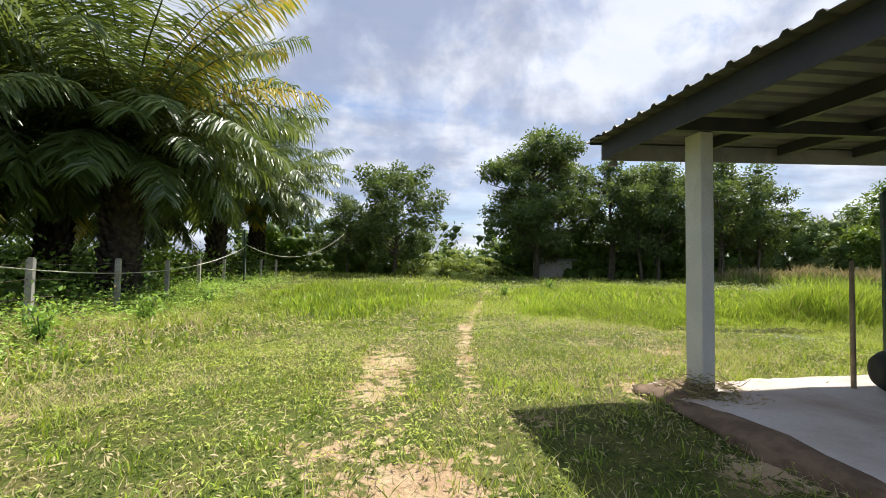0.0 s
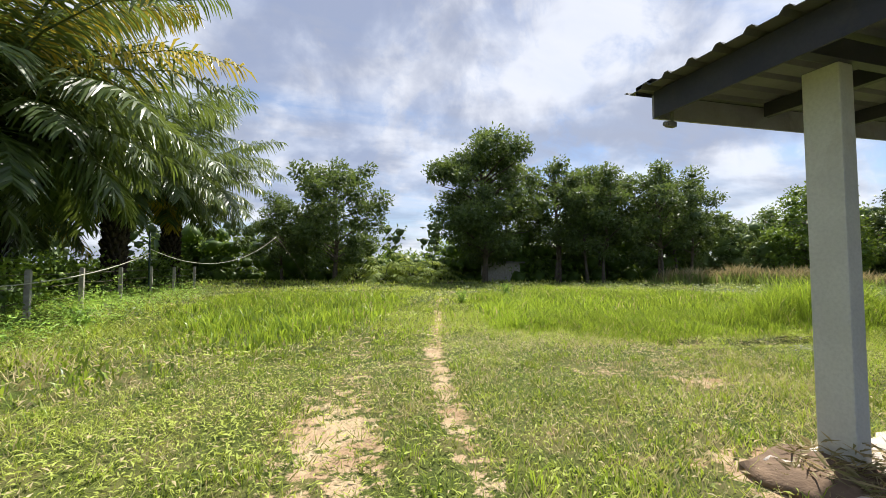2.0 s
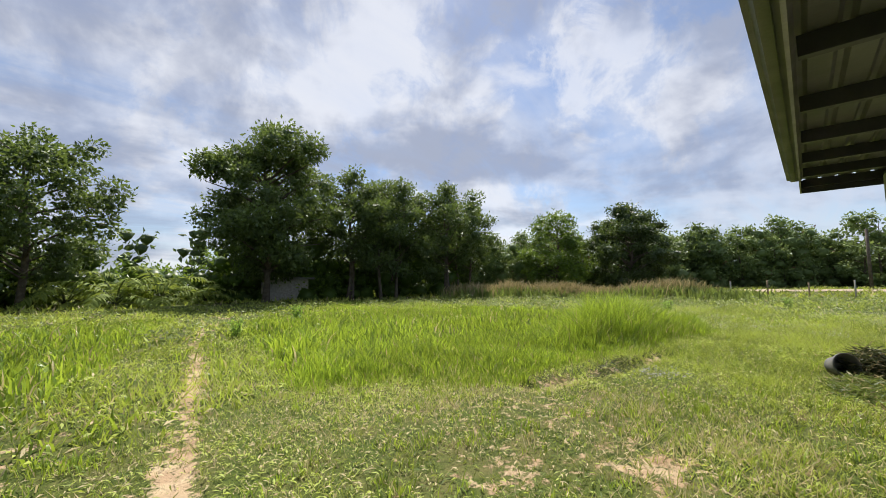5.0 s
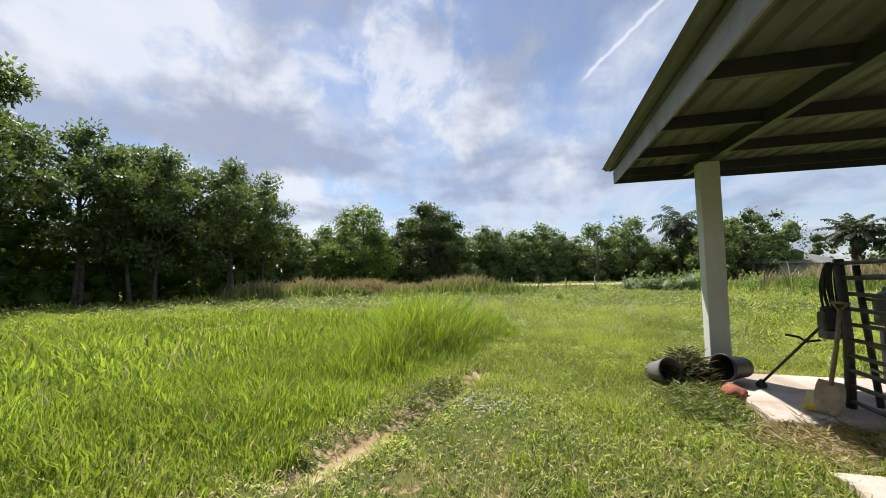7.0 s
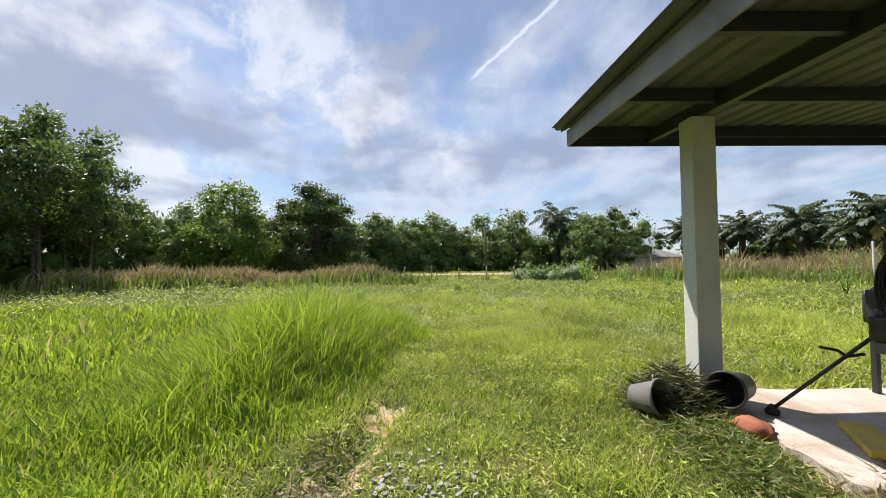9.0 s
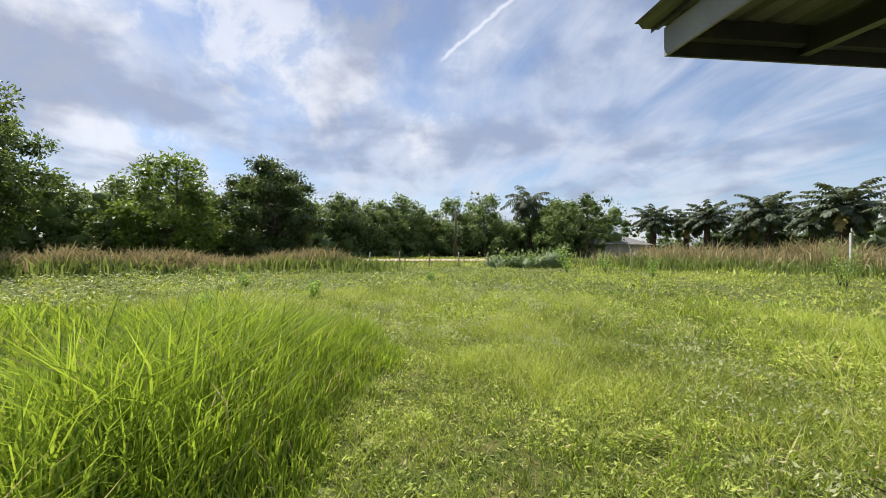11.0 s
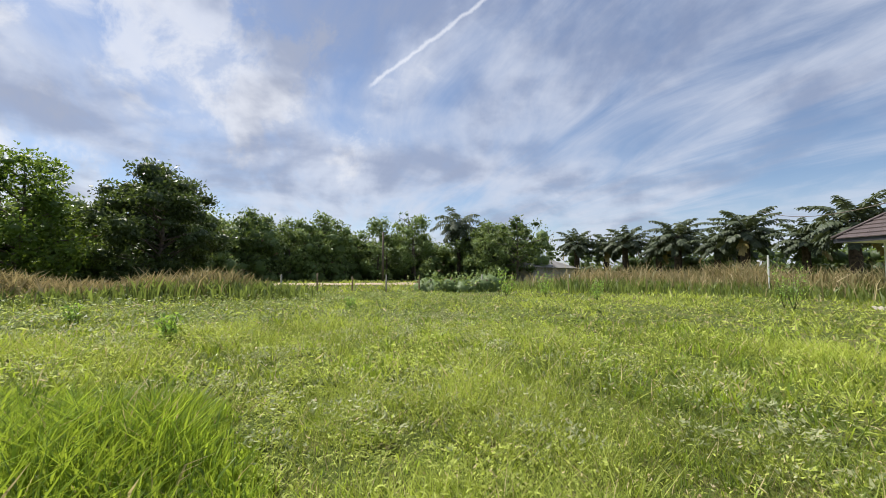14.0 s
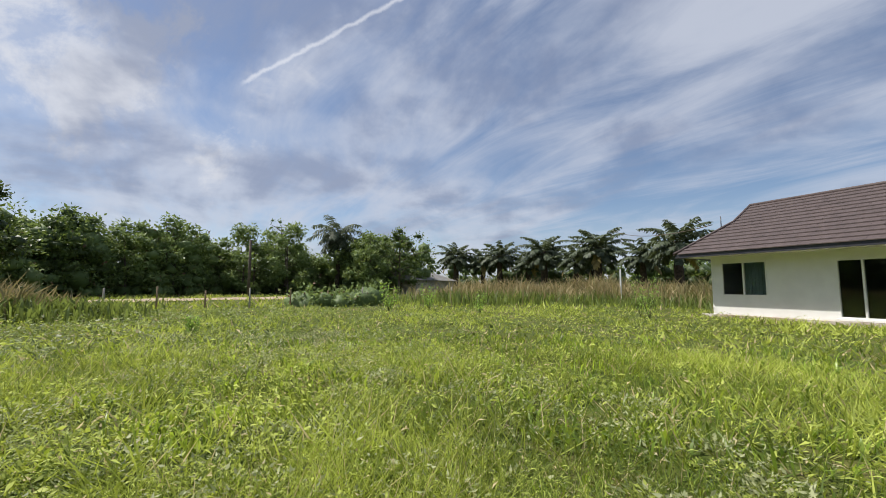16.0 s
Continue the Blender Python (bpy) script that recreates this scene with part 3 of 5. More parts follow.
    for a0, a1 in ((da + 0.04, 4.70), (4.76, 5.33), (5.39, db - 0.04)):
        ob = part(door, "pane", bx(Solid(), a0, a1, -0.05, -0.044, 0.10, dz1 - f).mesh("pane", GLASS))
        ob.visible_shadow = False
    part(hs, "sill", bx(Solid(), da - 0.05, db + 0.05, 0.003, 0.16, -0.02, 0.05, 0.008).mesh("sill", WALL_PAINT))
    # soffit and eave boards
    part(hs, "soffit", bx(Solid(), -0.76, LEN + 0.7, -DEEP - 0.7, 1.02, TOP + 0.003, TOP + 0.02).mesh("soffit", PAINT))
    s = Solid()
    bx(s, -0.80, LEN + 0.8, 1.02, 1.05, TOP - 0.02, TOP + 0.14, 0.004)
    bx(s, -0.83, -0.80, -DEEP - 0.7, 1.05, TOP - 0.02, TOP + 0.14, 0.004)
    part(hs, "eave_board", s.mesh("eave_board", STEEL), "dark eave board")
    # tiled roof: overlapping courses, the front slope and the hipped end with a small gable above it
    z0, rise = TOP + 0.10, 0.585
    courses = 14
    run = 4.0
    for c in range(courses):
        b0, b1 = 1.10 - run * c / courses, 1.10 - run * (c + 1) / courses - 0.05
        za, zb = z0 + rise * (1.10 - b0), z0 + rise * (1.10 - b1)

        def left(b):
            k = 1.10 - b
            return -0.86 + k * 0.42 if k < 2.5 else -0.86 + 2.5 * 0.42 - (k - 2.5) * 0.08

        s = Solid()
        a = left(b0)
        step = 0.33
        first = True
        while a < LEN + 0.8:
            a2 = min(math.floor((a + 5 + (c % 2) * step / 2) / step + 1.001) * step - 5 - (c % 2) * step / 2, LEN + 0.8)
            lo_l = a + 0.003
            up_l = max(left(b1), a) + 0.003 if first else lo_l
            if up_l < a2 - 0.01:
                q = [P(lo_l, b0, za + 0.06), P(a2 - 0.003, b0, za + 0.06), P(a2 - 0.003, b1, zb + 0.012), P(up_l, b1, zb + 0.012)]
                w = [v + Vector((0, 0, -0.03)) for v in q]
                vs = [s.bm.verts.new(v) for v in q + w]
                for fc in ((0, 1, 2, 3), (4, 7, 6, 5), (0, 4, 5, 1), (1, 5, 6, 2), (2, 6, 7, 3), (3, 7, 4, 0)):
                    s.bm.faces.new([vs[i] for i in fc])
            a, first = a2, False
        part(hs, "tile_course", s.mesh("tile_course", TILE))
    ridge_b, ridge_z = 1.10 - run, z0 + rise * run
    s = Solid()
    s.face(P(-0.86, 1.10, z0), P(-0.86, -DEEP - 0.8, z0), P(0.19, -DEEP + 1.7 - 0.8, z0 + rise * 2.5), P(0.19, 1.10 - 2.5, z0 + rise * 2.5))
    s.face(P(0.19, 1.10 - 2.5, z0 + rise * 2.5), P(0.10, ridge_b, ridge_z), P(0.19, -DEEP + 0.9, z0 + rise * 2.5))
    s.face(P(-0.86, -DEEP - 0.8, z0), P(LEN + 0.8, -DEEP - 0.8, z0), P(LEN + 0.8, ridge_b, ridge_z), P(0.07, ridge_b, ridge_z))
    s.face(P(LEN + 0.8, 1.10, z0), P(LEN + 0.8, ridge_b, ridge_z), P(LEN + 0.8, -DEEP - 0.8, z0))
    ob = part(hs, "roof_slope", s.mesh("roof_slope", TILE))
    mod = ob.modifiers.new("thick", "SOLIDIFY")
    mod.thickness = 0.03
    s = Solid()
    s.tube([P(0.05, ridge_b, ridge_z + 0.03), P(LEN + 0.8, ridge_b, ridge_z + 0.03)], 0.075, 10)
    s.tube([P(-0.86, 1.10, z0 + 0.05), P(0.19, 1.10 - 2.5, z0 + rise * 2.5 + 0.04), P(0.07, ridge_b, ridge_z + 0.03)], 0.06, 8)
    part(hs, "ridge_cap", s.mesh("ridge_cap", TILE), "rounded brown ridge and hip caps")
    s = Solid().tube([P(-0.10, -1.0, z0 + 1.05), P(-0.10, -1.0, z0 + 1.75)], 0.02, 8)
    bx(s, -0.17, -0.03, -1.08, -0.92, z0 + 0.95, z0 + 1.20, 0.02)
    part(hs, "wire_bracket", s.mesh("wire_bracket", STEEL), "dark wire bracket on the roof")


build_house()

# ---- plants: builders ----


def kites(centres, axes, sides, length, width, bend=0.0):
    """Leaf shapes: four corners each, along axis, spread along side. Returns verts (4N, 3) and quads."""
    n = len(centres)
    nrm = np.cross(axes, sides)
    L, W = np.asarray(length).reshape(-1, 1), np.asarray(width).reshape(-1, 1)
    v = np.empty((n, 4, 3))
    v[:, 0] = centres
    v[:, 1] = centres + axes * L * 0.42 + sides * W * 0.5 + nrm * L * bend * 0.3
    v[:, 2] = centres + axes * L - nrm * L * bend * 0.4
    v[:, 3] = centres + axes * L * 0.42 - sides * W * 0.5 + nrm * L * bend * 0.3
    return v.reshape(-1, 3), np.arange(n * 4).reshape(-1, 4)


def unit(v):
    return v / np.maximum(np.linalg.norm(v, axis=-1, keepdims=True), 1e-9)


def leaf_cloud(rng, centres, radii, count, size, shell=0.55, droop=0.25, squash=0.75):
    """Leaves scattered through clumps, denser near their skins, outward and drooping."""
    centres, radii = np.asarray(centres), np.asarray(radii)
    share = radii ** 2
    pick = rng.choice(len(centres), count, p=share / share.sum())
    d = unit(rng.normal(size=(count, 3)))
    r = radii[pick] * (shell + (1 - shell) * rng.random(count)) * (0.75 + 0.5 * rng.random(count))
    pos = centres[pick] + d * r[:, None] * np.array((1, 1, squash))
    ax = unit(d * 0.8 + rng.normal(size=(count, 3)) * 0.7 - np.array((0, 0, droop)))
    sd = unit(np.cross(ax, rng.normal(size=(count, 3))))
    ln = size * rng.uniform(0.6, 1.35, count)
    v, q = kites(pos, ax, sd, ln, ln * 0.52, 0.35)
    # painted light: leaves facing up get a lighter tint, those facing down a darker
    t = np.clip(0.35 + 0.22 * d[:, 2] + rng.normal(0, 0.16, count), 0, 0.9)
    return v, q, np.repeat(t, 4)


def cores(centres, radii, squash=0.8, share=0.62, level=2):
    """Dense inner twigs and leaves of a clump, as one low mesh of uneven lumps."""
    bm = bmesh.new()
    bmesh.ops.create_icosphere(bm, subdivisions=level, radius=1.0)
    v0 = np.array([tuple(v.co) for v in bm.verts])
    f0 = np.array([[v.index for v in f.verts] for f in bm.faces])
    bm.free()
    V, F = [], []
    for i, (c, r) in enumerate(zip(centres, radii)):
        bumps = 1 + 0.22 * np.sin(v0[:, :1] * 5 + i) * np.cos(v0[:, 1:2] * 6 + 2 * i) + 0.15 * np.sin(v0[:, 2:] * 9 + i)
        V.append(np.array(tuple(c)) + v0 * bumps * r * share * np.array((1, 1, squash)))
        F.append(f0 + len(v0) * i)
    return np.concatenate(V), np.concatenate(F)


def broadleaf(seed, tall, wide, bottom, leaves, size, mat, limbs=16, trunks=1, top_narrow=0.5, clump=0.27, core=0.5):
    """Meshes of a broad-leaved tree: trunk with limbs, and a crown of separate leaf clumps."""
    rng = np.random.default_rng(seed)
    s = Solid()
    tips, radii = [], []
    for k in range(trunks):
        bx, by = (rng.normal(0, 0.5, 2) if trunks > 1 else (0, 0))
        lean = rng.normal(0, 0.03, 2)
        pts = [Vector((bx + lean[0] * z + 0.1 * math.sin(z * 0.7 + k), by + lean[1] * z + 0.1 * math.cos(z * 0.8 + k), z)) for z in np.linspace(-0.3, tall * 0.9, 9)]
        r0 = tall * 0.017 / math.sqrt(trunks) + 0.03
        s.tube(pts, [r0 * (1.25 if i == 0 else 1 - 0.11 * i) for i in range(9)], 8)
        per = limbs // trunks
        for i in range(per):
            f = (i + 0.5) / per
            z = tall * (bottom + (0.88 - bottom) * f)
            a = i * 2.4 + rng.uniform(-0.5, 0.5) + k
            belly = max(0.22, math.sin(math.pi * (0.14 + 0.76 * f)) ** 0.75)
            reach = wide * belly * rng.uniform(0.65, 1.05)
            st = Vector((bx + lean[0] * z * 0.8, by + lean[1] * z * 0.8, max(0.5, z - 0.25 * reach - 0.3)))
            tip = Vector((bx + math.cos(a) * reach, by + math.sin(a) * reach, z + rng.uniform(-0.03, 0.06) * tall))
            m1 = st.lerp(tip, 0.5) + Vector((0, 0, 0.08 * reach))
            s.tube([st, m1, tip], [r0 * 0.38, r0 * 0.24, r0 * 0.08], 5, False)
            for q, rr in ((1.0, 1.0), (0.62, 0.8)):
                c = st.lerp(tip, q) + Vector(rng.normal(0, 0.12 * wide, 3))
                tips.append(c)
                radii.append(wide * clump * rr * rng.uniform(0.7, 1.25))
    tips.append(Vector((0, 0, tall * 0.93)))
    radii.append(wide * clump)
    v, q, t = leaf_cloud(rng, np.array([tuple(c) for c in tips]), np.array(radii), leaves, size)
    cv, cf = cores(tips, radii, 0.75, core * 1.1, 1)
    # the inner crown's low tint puts its shade into the colour
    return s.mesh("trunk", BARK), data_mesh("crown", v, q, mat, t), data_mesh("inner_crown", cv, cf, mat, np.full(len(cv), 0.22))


def plant_tree(name, meshes, x, y, turn, label, category="tree", scale=1.0, group="", names=("trunk", "crown", "inner_crown")):
    ob = holder(name, x, y, height(x, y), turn, label, category, group)
    for part_name, me in zip(names, meshes):
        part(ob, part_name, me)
    if scale != 1.0:
        ob.scale = (scale, scale, scale)
    return ob


def palm(seed, stem, fronds, reach, leaflets, leaflet, width, old=0.1, boots=True, lo=-35, hi=80, stem_r=0.33, yellow=(), droop=1.0, mat=None, shrink=0.0, bow=0.0):
    """Meshes of a palm: stem with old leaf bases, and arching feather fronds."""
    rng = np.random.default_rng(seed)
    s = Solid()
    zs = np.linspace(-0.2, stem, 9)
    s.tube([(0.05 * math.sin(z), 0.05 * math.cos(z * 1.3), z) for z in zs], [stem_r * (1.12 - 0.05 * i / 2 + 0.05 * math.sin(i * 2.1)) for i in range(9)], 12)
    if boots:
        count = int(stem * 42)
        for i in range(count):
            z, a = stem * (i + 0.5) / count, i * 2.4
            c, d = Vector((math.cos(a) * stem_r, math.sin(a) * stem_r, z)), Vector((math.cos(a) * 0.55, math.sin(a) * 0.55, 0.9)).normalized()
            ln = rng.uniform(0.14, 0.34)
            s.tube([c - d * 0.06, c + d * ln], [0.085, 0.045], 4)
    V, Q, T, n0 = [], [], [], 0
    stalk = Solid()
    for i in range(fronds):
        f = (i + 0.5) / fronds
        el = radians(hi + (lo - hi) * f ** 0.85 + rng.uniform(-7, 7))
        az = i * 2.39996 + rng.uniform(-0.15, 0.15)
        L = reach * rng.uniform(0.85, 1.08) * (0.72 + 0.28 * math.sin(math.pi * min(1, 0.25 + f))) * (1 - shrink * f)
        aged = (f > 1 - old and rng.random() < 0.7) or i in yellow
        h = np.array((math.cos(az), math.sin(az), 0.0))
        p, pts, tang = np.array((0.0, 0.0, stem - 0.1 - 0.35 * f)) + h * stem_r * 0.5, [], []
        e, n = el, 16
        for k in range(n + 1):
            d = h * math.cos(e) + np.array((0, 0, math.sin(e)))
            pts.append(p.copy())
            tang.append(d)
            p = p + d * L / n
            e -= radians(rng.uniform(4.0, 7.0)) * (1.25 if el > 0.3 else 0.8) * droop * (1 + bow * f)
        pts, tang = np.array(pts), np.array(tang)
        stalk.tube([tuple(pts[k]) for k in range(0, n + 1, 4)], [0.05, 0.035, 0.024, 0.015, 0.006], 4, False)
        m = leaflets
        u = np.linspace(0.14, 0.995, m) * n
        lo_i = np.minimum(u.astype(int), n - 1)
        w = (u - lo_i)[:, None]
        pos = pts[lo_i] * (1 - w) + pts[lo_i + 1] * w
        tg = unit(tang[lo_i] * (1 - w) + tang[lo_i + 1] * w)
        right = unit(np.cross(tg, np.array((0, 0, 1.0))) + 1e-6)
        upv = np.cross(right, tg)
        sgn = np.where(np.arange(m) % 2 == 0, 1.0, -1.0)[:, None]
        swing = 0.75 + 0.5 * rng.random((m, 1))
        ax = unit(right * sgn * swing + tg * 0.55 + upv * rng.uniform(-0.5, 0.45, (m, 1)) - np.array((0, 0, 0.45)) * rng.uniform(0.3, 1.4, (m, 1)))
        prof = np.sin(np.pi * np.clip(0.12 + 0.80 * (u / n), 0, 1)) ** 0.6
        ln = leaflet * prof * rng.uniform(0.8, 1.15, m)
        sd = unit(np.cross(ax, upv + rng.normal(0, 0.3, (m, 3))))
        # each leaflet is a bent ribbon: two quads, with its outer half hanging
        nv = np.empty((m, 6, 3))
        half = width * 0.5
        midp = pos + ax * ln[:, None] * 0.5
        tip = midp + unit(ax - np.array((0, 0, 0.55))) * ln[:, None] * 0.5
        nv[:, 0], nv[:, 1] = pos - sd * half * 0.5, pos + sd * half * 0.5
        nv[:, 2], nv[:, 3] = midp + sd * half, midp - sd * half
        nv[:, 4], nv[:, 5] = tip + sd * half * 0.2, tip - sd * half * 0.2
        k0 = n0 + np.arange(m)[:, None] * 6
        V.append(nv.reshape(-1, 3))
        Q.append(np.concatenate([k0 + np.array((0, 1, 2, 3)), k0 + np.array((3, 2, 4, 5))]))
        t = np.clip(rng.normal(0.35 + 0.25 * (1 - f), 0.12, m), 0, 0.9)
        if aged:
            t[:] = 0.98
        T.append(np.repeat(t, 6))
        n0 += m * 6
    return s.mesh("stem", PALM_BARK), stalk.mesh("stalks", BUSH_STALK), data_mesh("fronds", np.concatenate(V), np.concatenate(Q), mat or FROND, np.concatenate(T))


BUSH_STALK = surface("green_stalk", (0.12, 0.15, 0.05), (0.09, 0.10, 0.04), 6, 0.6, 0.2, 40)

# ---- trees round the field ----
MAIN = broadleaf(11, 12.3, 4.4, 0.20, 33000, 0.235, LEAF, 52, 1, 0.5, 0.23, 0.38)
plant_tree("shade_tree", MAIN, 14.45, 32.0, 20, "tall dark-green broad-leaved tree at the field's edge", scale=1.0)
GROVE_A = broadleaf(12, 10.2, 3.4, 0.29, 12500, 0.235, LEAF, 30, 2, 0.4, 0.27, 0.34)
GROVE_B = broadleaf(13, 9.6, 3.0, 0.29, 11500, 0.235, LEAF, 28, 2, 0.4, 0.29, 0.34)
LIGHT_A = broadleaf(14, 7.4, 3.3, 0.08, 9500, 0.23, BRIGHT_LEAF, 28, 1, 0.4, 0.28, 0.34)
DENSE = broadleaf(15, 8.2, 3.4, 0.05, 19000, 0.23, DEEP_LEAF, 44, 1, 0.7, 0.28, 0.55)
LEFT_T = broadleaf(16, 9.6, 3.7, 0.22, 14000, 0.24, LEAF, 32, 1, 0.4, 0.23, 0.3)
for me, x, y, turn, sc in ((GROVE_A, 20.6, 31.0, 0, 1.0), (GROVE_B, 24.2, 31.0, 80, 1.02), (GROVE_A, 27.6, 27.6, 140, 0.93), (GROVE_B, 23.4, 28.6, 200, 0.95), (GROVE_B, 30.2, 29.2, 30, 0.9), (GROVE_A, 33.5, 32.0, 250, 0.78)):
    plant_tree("grove_tree", me, x, y, turn, "dark leafy tree with slender trunks in a shady grove", "tree", sc, "grove trees")
plant_tree("field_tree", LEFT_T, 3.3, 35.0, 60, "leafy green tree behind the uncut grass", "tree", 1.0)
plant_tree("field_tree", LEFT_T, -0.7, 37.5, 190, "leafy green tree behind the uncut grass", "tree", 0.72)
plant_tree("young_tree", LIGHT_A, 41.0, 24.5, 10, "light-green round tree behind dry reeds", "tree", 1.12)
plant_tree("dense_tree", DENSE, 44.0, 18.2, 0, "dense dark tree standing alone behind dry reeds", "tree", 1.06)
plant_tree("young_tree", LIGHT_A, 33.5, 35.0, 90, "light-green round tree behind dry reeds", "tree", 0.9)

# near oil palms along the fence
PALM_BIG = palm(21, 4.0, 84, 7.8, 150, 1.1, 0.064, 0.0, True, 40, 87, 0.40, (13, 18, 26), 0.62, None, 0.36, 0.85)
PALM_MID = palm(22, 4.6, 56, 7.8, 140, 1.1, 0.07, 0.02, True, 34, 86, 0.36, (), 0.62, None, 0.30, 0.8)
PALM_BACK = palm(26, 3.8, 42, 7.0, 84, 1.0, 0.085, 0.05, True, 15, 85, 0.34, (), 0.68, None, 0.3, 0.8)
palm_names = ("stem", "stalks", "fronds")
for me, x, y, turn, sc in ((PALM_BIG, -6.0, 14.3, 25, 1.0), (PALM_MID, -6.9, 24.4, 70, 1.05), (PALM_MID, -6.4, 30.4, 190, 1.12), (PALM_BACK, -10.4, 12.6, 100, 1.2), (PALM_BACK, -10.8, 19.0, 10, 1.2), (PALM_BACK, -14.0, 14.5, 40, 1.25), (PALM_BIG, -10.2, 7.6, 46, 1.0), (PALM_BACK, -12.6, 28.0, 130, 1.05)):
    plant_tree("oil_palm", me, x, y, turn, "mature oil palm with drooping feather fronds and rough stem", "palm tree", sc, "oil palms along the fence", palm_names)

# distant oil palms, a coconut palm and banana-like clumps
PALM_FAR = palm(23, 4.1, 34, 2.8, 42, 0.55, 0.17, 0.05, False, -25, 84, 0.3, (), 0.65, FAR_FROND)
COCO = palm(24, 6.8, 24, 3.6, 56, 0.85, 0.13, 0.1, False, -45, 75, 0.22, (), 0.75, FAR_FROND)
SMALL_PALM = palm(25, 0.5, 16, 3.4, 44, 0.7, 0.11, 0.0, False, 15, 80, 0.15, (), 0.9, YOUNG_FROND)
FAR_PALMS = [(x, y, sc * 1.22) for x, y, sc in [(68.5, -31.4, 1.15), (65.3, -34.6, 1.0), (61.0, -34.5, 1.12), (56.5, -36.0, 0.9), (52.6, -35.2, 1.15), (47.0, -35.0, 0.88), (42.6, -33.6, 1.1), (36.8, -33.0, 0.85), (31.5, -29.5, 1.0), (49.5, -41.5, 1.0), (59.0, -42.0, 1.0)]]
for i, (x, y, sc) in enumerate(FAR_PALMS):
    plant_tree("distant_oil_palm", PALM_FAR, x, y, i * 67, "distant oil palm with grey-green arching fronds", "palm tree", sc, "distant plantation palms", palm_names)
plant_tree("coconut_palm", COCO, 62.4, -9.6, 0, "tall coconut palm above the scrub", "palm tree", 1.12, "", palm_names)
for i, (x, y, sc) in enumerate(((6.8, 33.5, 1.0), (9.2, 35.0, 1.1), (5.0, 35.5, 0.9), (11.4, 34.2, 0.7))):
    plant_tree("young_palm", SMALL_PALM, x, y, i * 95, "young bright-green palm at the field's edge", "palm tree", sc, "young palms", palm_names)

# open-branched tree beside the far roof
OPEN = broadleaf(17, 8.0, 3.2, 0.25, 1500, 0.28, LEAF, 22, 1, 0.3, 0.22)
plant_tree("open_tree", OPEN, 55.1, -14.6, 0, "thin-crowned tree with open dark branches", "tree", 1.0)
BARE_T = broadleaf(18, 9.5, 2.4, 0.3, 420, 0.22, BUSH_LEAF, 20, 1, 0.3, 0.2)
plant_tree("bare_tree", BARE_T, 66.0, -3.3, 0, "almost leafless pale tree above the scrub", "tree", 1.0)


def belt(name, seed, line, depth, low, high, clumps, leaves, size, mat, label, core=0.62):
    """A belt of scrub: overlapping leaf clumps of uneven height along a line."""
    rng = np.random.default_rng(seed)
    line = np.array(line, float)
    seg = np.linalg.norm(np.diff(line, axis=0), axis=1)
    at = rng.random(clumps) * seg.sum()
    edges = np.concatenate([[0], np.cumsum(seg)])
    x, y = np.interp(at, edges, line[:, 0]), np.interp(at, edges, line[:, 1])
    x, y = x + rng.uniform(-depth, depth, clumps), y + rng.uniform(-depth, depth, clumps)
    top = low + (high - low) * (0.5 + 0.5 * np.sin(at * 0.35 + seed) * np.cos(at * 0.13)) * rng.uniform(0.55, 1.0, clumps)
    C, R = [], []
    for a, b, h in zip(x, y, top):
        z0 = height(a, b)
        r = rng.uniform(0.9, 1.6)
        for k in range(max(2, int(h / 1.1))):
            C.append((a + rng.normal(0, 0.5), b + rng.normal(0, 0.5), z0 + min(h - r * 0.5, 0.4 + 1.1 * k)))
            R.append(r * rng.uniform(0.7, 1.15))
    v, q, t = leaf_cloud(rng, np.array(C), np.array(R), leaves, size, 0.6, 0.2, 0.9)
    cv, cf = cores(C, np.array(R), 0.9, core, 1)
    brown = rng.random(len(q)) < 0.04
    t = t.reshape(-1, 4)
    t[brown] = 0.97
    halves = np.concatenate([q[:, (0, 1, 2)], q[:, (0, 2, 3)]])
    # clump cores tinted dark, as painted shade inside the scrub
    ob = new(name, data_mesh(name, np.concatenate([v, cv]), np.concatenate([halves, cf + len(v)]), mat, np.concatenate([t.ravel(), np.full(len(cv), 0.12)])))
    return tagged(ob, label, "scrub", kind="stuff")


belt("scrub_belt", 31, [(34, 38), (46, 27), (60, 14), (68, 2), (66, -10), (60, -18)], 2.8, 3.6, 8.6, 200, 64000, 0.30, BUSH_LEAF, "belt of grey-green scrub and low trees")
SCRUB_A = broadleaf(41, 7.6, 2.6, 0.10, 3600, 0.32, BUSH_LEAF, 22, 2, 0.4, 0.30, 0.42)
SCRUB_B = broadleaf(42, 6.6, 3.2, 0.08, 3600, 0.32, LEAF, 24, 2, 0.5, 0.30, 0.42)
for i, (x, y, sc) in enumerate(((47.5, 28.0, 1.0), (51.5, 22.5, 1.1), (55.0, 19.5, 0.9), (58.5, 15.0, 1.15), (61.0, 11.5, 0.95), (63.5, 8.0, 1.1), (65.5, 4.5, 0.9), (64.0, 0.0, 1.05), (63.0, -4.0, 1.1), (60.5, -12.5, 1.15), (57.0, -11.5, 0.95), (43.0, 29.5, 0.9))):
    plant_tree("scrub_tree", SCRUB_A if i % 3 else SCRUB_B, x, y, i * 73, "grey-green many-stemmed tree standing in the scrub", "tree", sc, "scrub trees")
belt("far_woods", 32, [(-45, 60), (-10, 66), (20, 58), (45, 50), (70, 35), (95, 10), (92, -25), (75, -55), (40, -60)], 4.0, 5.0, 9.5, 140, 9500, 0.75, LEAF, "far dark woods closing the view")
